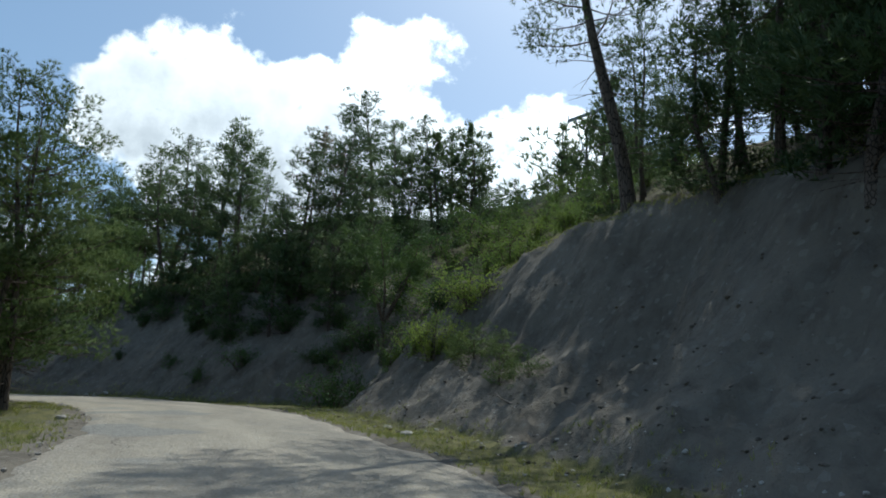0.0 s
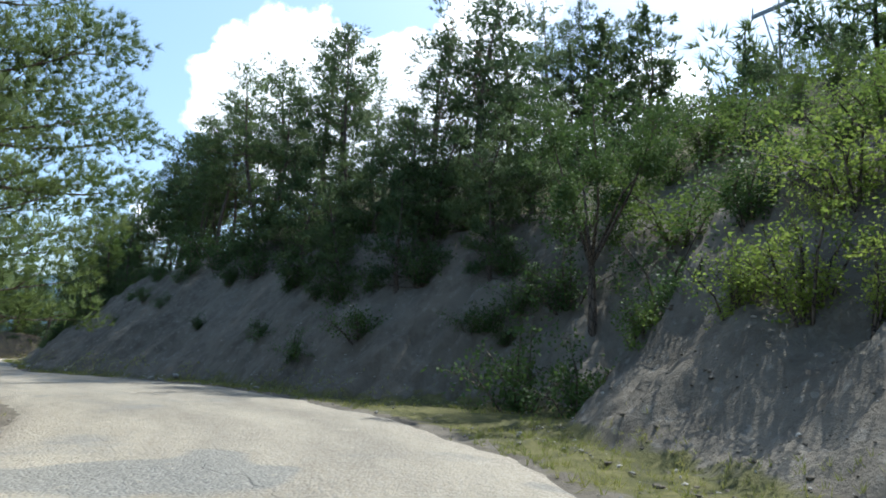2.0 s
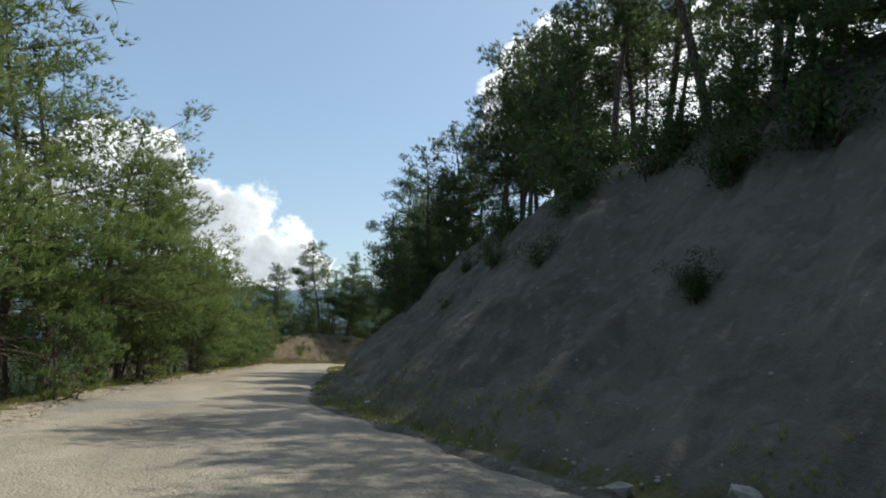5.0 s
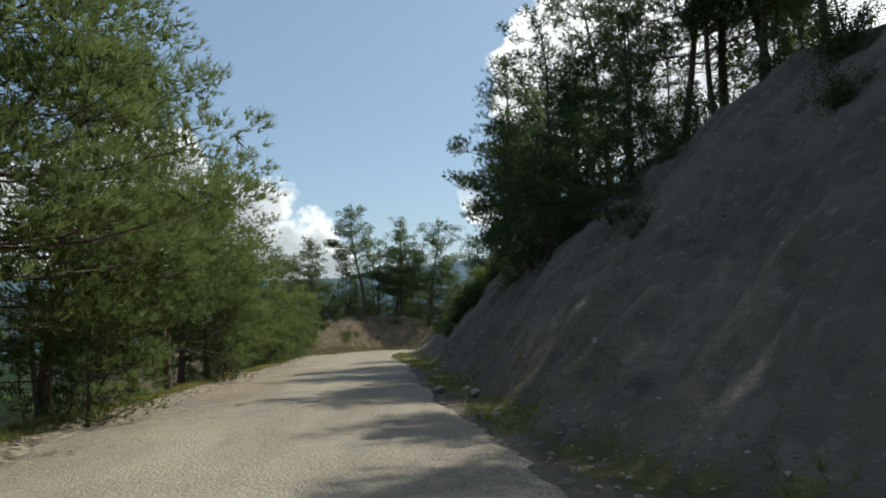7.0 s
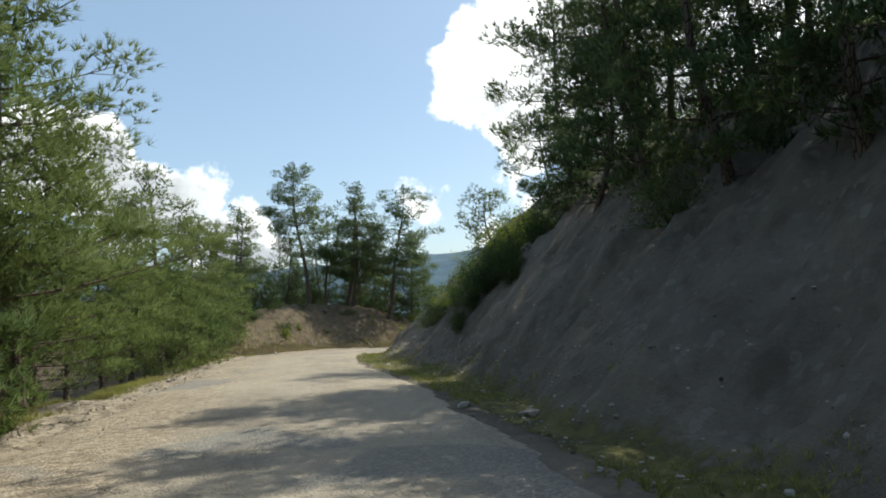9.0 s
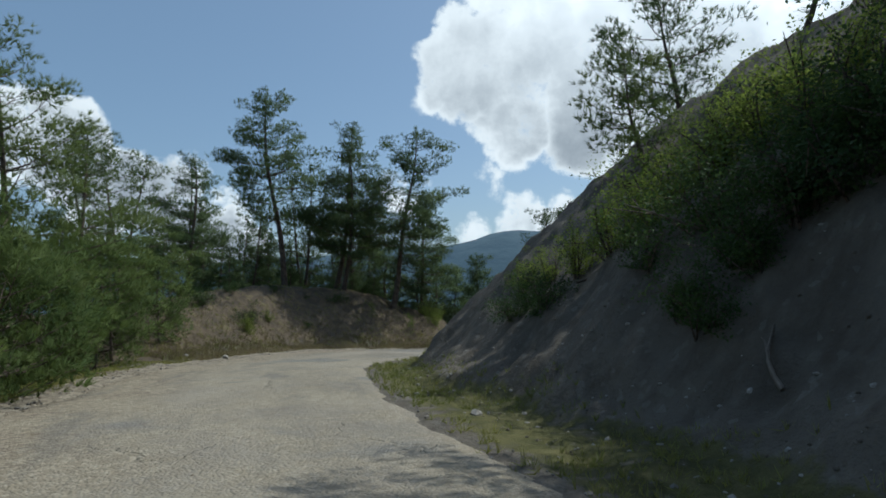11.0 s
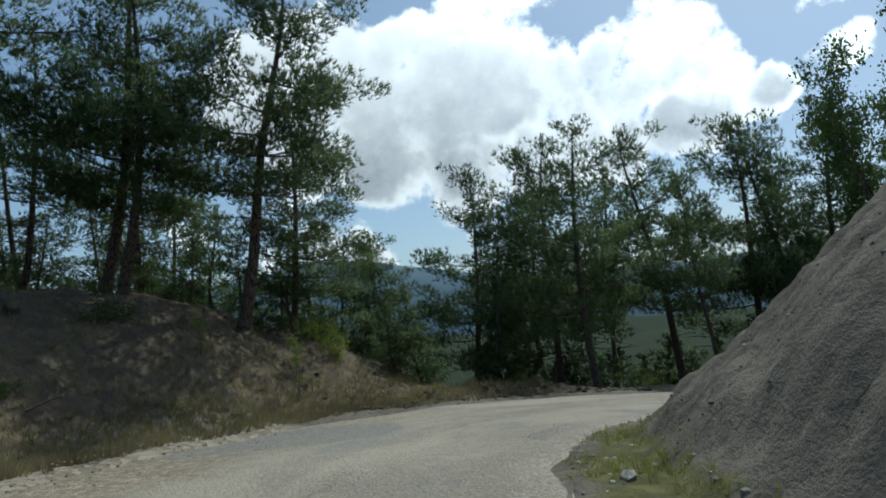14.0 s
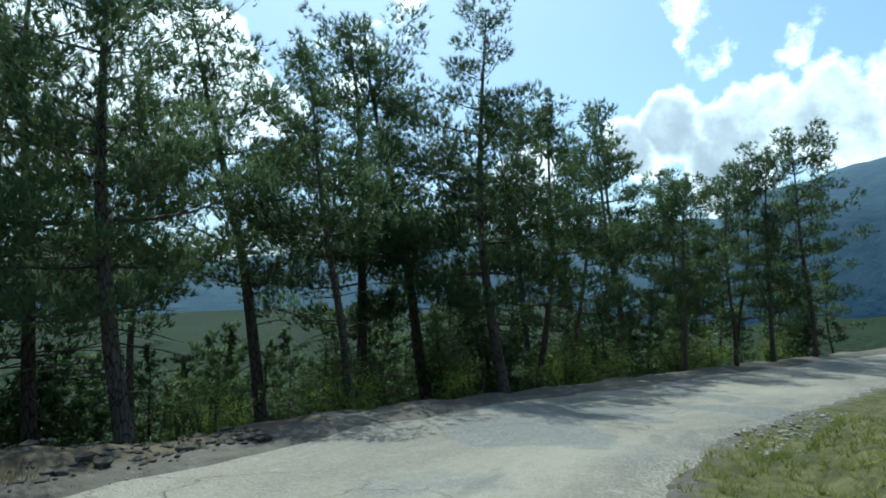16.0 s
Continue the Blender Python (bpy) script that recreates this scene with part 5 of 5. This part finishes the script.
# ---- the line pole on the hill ----
def line_pole(x, y):
    root = new("utility_pole")
    z = ground_z(x, y)
    for name, path, radii, mat in [
        ("pole", [(0, 0, -1), (0, 0, 5), (0, 0, 10.6)], [0.16, 0.13, 0.10], wood_mat),
        ("crossarm", [(-2.0, 0.4, 10.8), (0, 0, 11.0), (2.0, -0.4, 11.2)], [0.06, 0.06, 0.06], steel_mat),
        ("brace", [(-1.2, 0.24, 10.9), (0, 0, 9.6)], [0.05, 0.05], steel_mat), ("brace", [(1.2, -0.24, 10.9), (0, 0, 9.6)], [0.05, 0.05], steel_mat),
        ("insulator", [(-1.9, 0.38, 10.82), (-1.9, 0.38, 10.95), (-1.9, 0.38, 11.02)], [0.04, 0.06, 0.03], steel_mat),
        ("insulator", [(0, 0, 11.0), (0, 0, 11.13), (0, 0, 11.2)], [0.04, 0.06, 0.03], steel_mat),
        ("insulator", [(1.9, -0.38, 11.2), (1.9, -0.38, 11.33), (1.9, -0.38, 11.4)], [0.04, 0.06, 0.03], steel_mat),
    ]:
        k = Soup()
        k.tube(path, radii, 8)
        k.mesh(name, mat, root, True)
    root.matrix_world = Matrix.Translation((x, y, z)) @ Matrix.Diagonal((1, 1, (28.9 - z) / 10.9, 1))
    tagged(root, "tall utility pole with a wide braced crossarm on the hilltop", "utility pole")


line_pole(14.0, 64.0)



# ---- fallen branches ----
def dead_branch(x, y, long, turn, up):
    r = np.random.default_rng(int(abs(x * 10)))
    k = Soup()
    main = np.array([(u * long, 0.08 * long * math.sin(4 * u), 0.05 + u * up * long) for u in np.linspace(0, 1, 6)])
    k.tube(main, np.linspace(0.03, 0.008, 6), 5)
    for i in (2, 3, 4):
        e = main[i] + r.normal(size=3) * 0.12 * long + (0.15 * long, 0, 0.08 * long)
        k.tube([main[i], (main[i] + e) / 2 + (0, 0, 0.02), e], [0.012, 0.008, 0.003], 4)
    ob = k.mesh("dead_branch", wood_mat, None, True)
    ob.matrix_world = Matrix.Translation((x, y, ground_z(x, y))) @ pose(0, 0, 0, 0, 0, turn)
    tagged(ob, "dry grey fallen branch lying on the earth", "branch", "fallen branches")


for place in [(-48.5, 62.4, 0.9, 100, 0.6), (-71.5, 81.6, 0.7, 40, 0.35), (-52.4, 68.3, 1.1, 30, 0.3), (-49.6, 65.4, 1.0, 200, 0.4), (-71.4, 76.4, 0.8, 300, 0.1), (1.6, 14.4, 0.9, 120, 0.3)]:
    dead_branch(*place)


# ---- a slender sapling at the foot of the mound ----
def sapling(x, y, tall, seed):
    g = np.random.default_rng(seed)
    root = new("sapling")
    stem, leaf = Soup(), Soup()
    path = np.array([(0.05 * tall * math.sin(3 * u), 0.03 * tall * math.sin(5 * u), u * tall - 0.1) for u in np.linspace(0, 1, 8)])
    stem.tube(path, np.linspace(0.016, 0.005, 8), 5)
    tips = []
    for i in range(16):
        u = g.uniform(0.25, 1.0)
        p = np.array([np.interp(u, np.linspace(0, 1, 8), path[:, k]) for k in range(3)])
        q = p + np.array([g.normal() * 0.5, g.normal() * 0.5, 0.5]) * g.uniform(0.12, 0.3)
        stem.tube([p, q], [0.005, 0.002], 3)
        tips += [p * 0.5 + q * 0.5, q, q + (0, 0, 0.05)]
    tips = np.array(tips)
    leaf.leaves(tips[g.integers(0, len(tips), 420)] + g.normal(size=(420, 3)) * 0.045, 0.024, g)
    stem.mesh("stem", wood_mat, root, True)
    leaf.mesh("foliage", sun_toned_leaf, root)
    root.matrix_world = Matrix.Translation((x, y, ground_z(x, y)))
    tagged(root, "slender light green sapling at the foot of the earth mound", "sapling", "saplings")


for place in [(-69.3, 87.4, 1.7, 5), (-71.4, 86.5, 1.1, 6), (-69.9, 88.6, 1.0, 7)]:
    sapling(*place)


# ---- stones and grass ----
def stone_shape(rng):
    """A squat angular stone of about one metre, twelve corners."""
    v = [(0, 0, 0.5), (0, 0, -0.5)]
    for ring, zz in ((0, 0.22), (1, -0.22)):
        for i in range(5):
            a = 6.283 * (i + 0.5 * ring) / 5
            v.append((0.5 * math.cos(a), 0.5 * math.sin(a), zz))
    v = np.array(v) * rng.uniform(0.7, 1.2, (12, 1)) * (1, rng.uniform(0.6, 0.95), rng.uniform(0.45, 0.75))
    f = []
    for i in range(5):
        j = (i + 1) % 5
        f += [(0, 2 + i, 2 + j), (1, 7 + j, 7 + i), (2 + i, 7 + i, 2 + j), (2 + j, 7 + i, 7 + j)]
    return v, f


def scattered(name, count, pick, sizes, mat, label, seed, lift=0.0):
    rng = np.random.default_rng(seed)
    shapes = [stone_shape(rng) for _ in range(8)]
    soup = Soup()
    places = np.array([pick(rng) for _ in range(count)])
    z = surface_z(places[:, 0], places[:, 1])
    for (x, y), h in zip(places, z):
        v, f = shapes[rng.integers(8)]
        k = sizes[0] * (sizes[1] / sizes[0]) ** (rng.random() ** 2.2)
        a = rng.uniform(0, 6.28)
        r = np.array([[math.cos(a), -math.sin(a), 0], [math.sin(a), math.cos(a), 0], [0, 0, 1]])
        soup.put(v @ r.T * k + (x, y, h + lift + 0.06 * k), f)
    tagged(soup.mesh(name, mat, None), label, "stones", kind="stuff")


def on_bank_place(rng):
    s = rng.uniform(-2, 112)
    return at_station(s, toe(s) + rng.random() ** 2 * cut_height(s) * rng.choice([0.5, 0.2]) - rng.uniform(0, 0.8))


def on_shoulder(rng):
    s = rng.uniform(0, 116)
    return at_station(s, left_edge(s) - rng.gamma(1.3, 0.55) + 0.25) if rng.random() < 0.6 else at_station(s, right_edge(s) + rng.uniform(-0.15, 1.4))


scattered("scree", 3200, on_bank_place, (0.025, 0.10), stone_mat, "loose shale stones on the cut bank", 71)
def on_rubble(rng):
    s = rng.uniform(1, 22)
    return at_station(s, toe(s) - 0.6 + rng.random() ** 1.5 * 5.0)


clod_mat = plain_material("earth_clod", (0.085, 0.070, 0.054), (0.23, 0.195, 0.15), 0.95, 7.0, 0.03)
scattered("rubble", 1500, on_rubble, (0.03, 0.13), clod_mat, "clods of earth and shale on the loose bank", 73)
def on_far_bank(rng):
    s = rng.uniform(56, 113)
    return at_station(s, toe(s) - 0.8 + rng.random() * 5.5)


def on_loose_side(rng):
    s = rng.uniform(58, 112)
    return at_station(s, left_edge(s) + rng.random() ** 1.5 * 4.6 - 0.6)


def on_windrow(rng):
    s = rng.uniform(110.5, 117.5)
    return at_station(s, left_edge(s) - 0.4 - rng.gamma(1.6, 0.7))


dark_clod = plain_material("dark_earth_clod", (0.045, 0.038, 0.030), (0.14, 0.12, 0.093), 0.95, 7.0, 0.03)
scattered("rubble", 700, on_windrow, (0.05, 0.24), dark_clod, "dark clods of pushed-up earth along the bend", 76)
scattered("rubble", 3400, on_far_bank, (0.02, 0.065), clod_mat, "clods of earth and shale on the road cutting", 74)
scattered("gravel", 3600, on_shoulder, (0.02, 0.09), stone_mat, "loose gravel along the road shoulder", 72)

pebble_mat = plain_material("road_pebble", (0.20, 0.16, 0.115), (0.42, 0.36, 0.28), 0.9, 7.0, 0.02)
scattered("pebbles", 6500, on_loose_side, (0.014, 0.055), pebble_mat, "loose brown pebbles on the worn road edge", 75, 0.09)

def on_inner_verge(rng):
    s = rng.uniform(120, 126.5)
    return at_station(s, 2.1 + rng.normal() * 0.35)


scattered("rubble", 420, on_inner_verge, (0.03, 0.12), pale_stone, "pale broken stones lying in the grass of the inner verge", 77)

stone_meshes = []
for i in range(5):
    v, f = stone_shape(np.random.default_rng(80 + i))
    me = bpy.data.meshes.new("rock")
    me.from_pydata(v.tolist(), [], f)
    me.materials.append(pale_stone if i < 2 else stone_mat)
    stone_meshes.append(me)
for i in range(64):
    s = rng.uniform(2, 112)
    right = rng.random() < 0.7
    x, y = at_station(s, toe(s) + rng.uniform(-1.1, 0.1) if right else left_edge(s) - rng.uniform(0.2, 1.6))
    ob = new("rock", stone_meshes[i % 5])
    k = 0.10 + 0.26 * rng.random() ** 2
    ob.matrix_world = Matrix.Translation((x, y, float(surface_z(x, y)[0]) + 0.1 * k)) @ pose(0, 0, 0, rng.uniform(-15, 15), rng.uniform(-15, 15), rng.uniform(0, 360)) @ Matrix.Diagonal((k, k, k, 1))
    tagged(ob, "angular grey stone lying at the road edge", "rock", "roadside rocks")


def build_grass():
    g = np.random.default_rng(91)
    soup = Soup()
    spots = []
    while len(spots) < 15000:
        kind = g.random()
        if kind < 0.5:
            s = g.uniform(-4, 122)
            d = g.uniform(right_edge(s) + 0.15, toe(s) + 0.5)
        elif kind < 0.62:
            s = g.uniform(2, 27)
            d = left_edge(s) - 0.2 - g.gamma(1.5, 1.0)
        elif kind < 0.82:
            s = g.uniform(27, 116)
            d = left_edge(s) - 0.5 - g.gamma(1.6, 0.7 if s < 95 else 2.2)
        else:
            s = g.uniform(2, 24)
            d = toe(s) + cut_height(s) * 0.94 + g.gamma(1.5, 0.8) - 0.7
        x, y = at_station(s, d)
        if value_noise(np.array([x / 1.3]), np.array([y / 1.3]), 5.0)[0] < -0.12 and kind < 0.82:
            continue
        spots.append((x + g.normal() * 0.1, y + g.normal() * 0.1))
    while len(spots) < 20500:
        s = g.uniform(92, 113)
        spots.append(at_station(s, left_edge(s) - 0.7 - g.gamma(1.6, 0.8)))
    while len(spots) < 25000:
        s = g.uniform(94, 115)
        x, y = at_station(s, left_edge(s) - 0.9 - g.uniform(0, 11))
        if value_noise(np.array([x / 1.1]), np.array([y / 1.1]), 9.0)[0] > 0.02:
            spots.append((x, y))
    spots = np.array(spots)
    z = surface_z(spots[:, 0], spots[:, 1])
    soup.blades(np.column_stack([spots, z - 0.02]), np.tile((0.0, 0.0, 1.0), (len(spots), 1)), 0.125, 0.012, g, 7, 0.55)
    tagged(soup.mesh("grass", grass_mat, None), "tufts of dry green and yellow grass on the verges", "grass", kind="stuff")


build_grass()


def build_dry_grass():
    g = np.random.default_rng(97)
    soup = Soup()
    spots = []
    while len(spots) < 5200:
        s = g.uniform(98, 115)
        spots.append(at_station(s, left_edge(s) - 0.5 - g.gamma(1.6, 0.9)))
    spots = np.array(spots)
    soup.blades(np.column_stack([spots, surface_z(spots[:, 0], spots[:, 1]) - 0.02]), np.tile((0.0, 0.0, 1.0), (len(spots), 1)), 0.24, 0.010, g, 7, 0.35)
    tagged(soup.mesh("dry_grass", straw_mat, None), "tufts of dry brown grass at the foot of the earth mound", "grass", kind="stuff")
    verge = Soup()
    spots = []
    while len(spots) < 6500:
        s = g.uniform(30, 92)
        x, y = at_station(s, left_edge(s) - 0.75 - abs(g.normal()) * 0.45)
        if value_noise(np.array([x / 2.1]), np.array([y / 2.1]), 12.0)[0] > -0.2:
            spots.append((x, y))
    spots = np.array(spots)
    verge.blades(np.column_stack([spots, surface_z(spots[:, 0], spots[:, 1]) - 0.02]), np.tile((0.0, 0.0, 1.0), (len(spots), 1)), 0.14, 0.011, g, 7, 0.5)
    tagged(verge.mesh("verge_grass", grass_mat, None), "strip of yellow-green grass along the outer road edge", "grass", kind="stuff")


build_dry_grass()
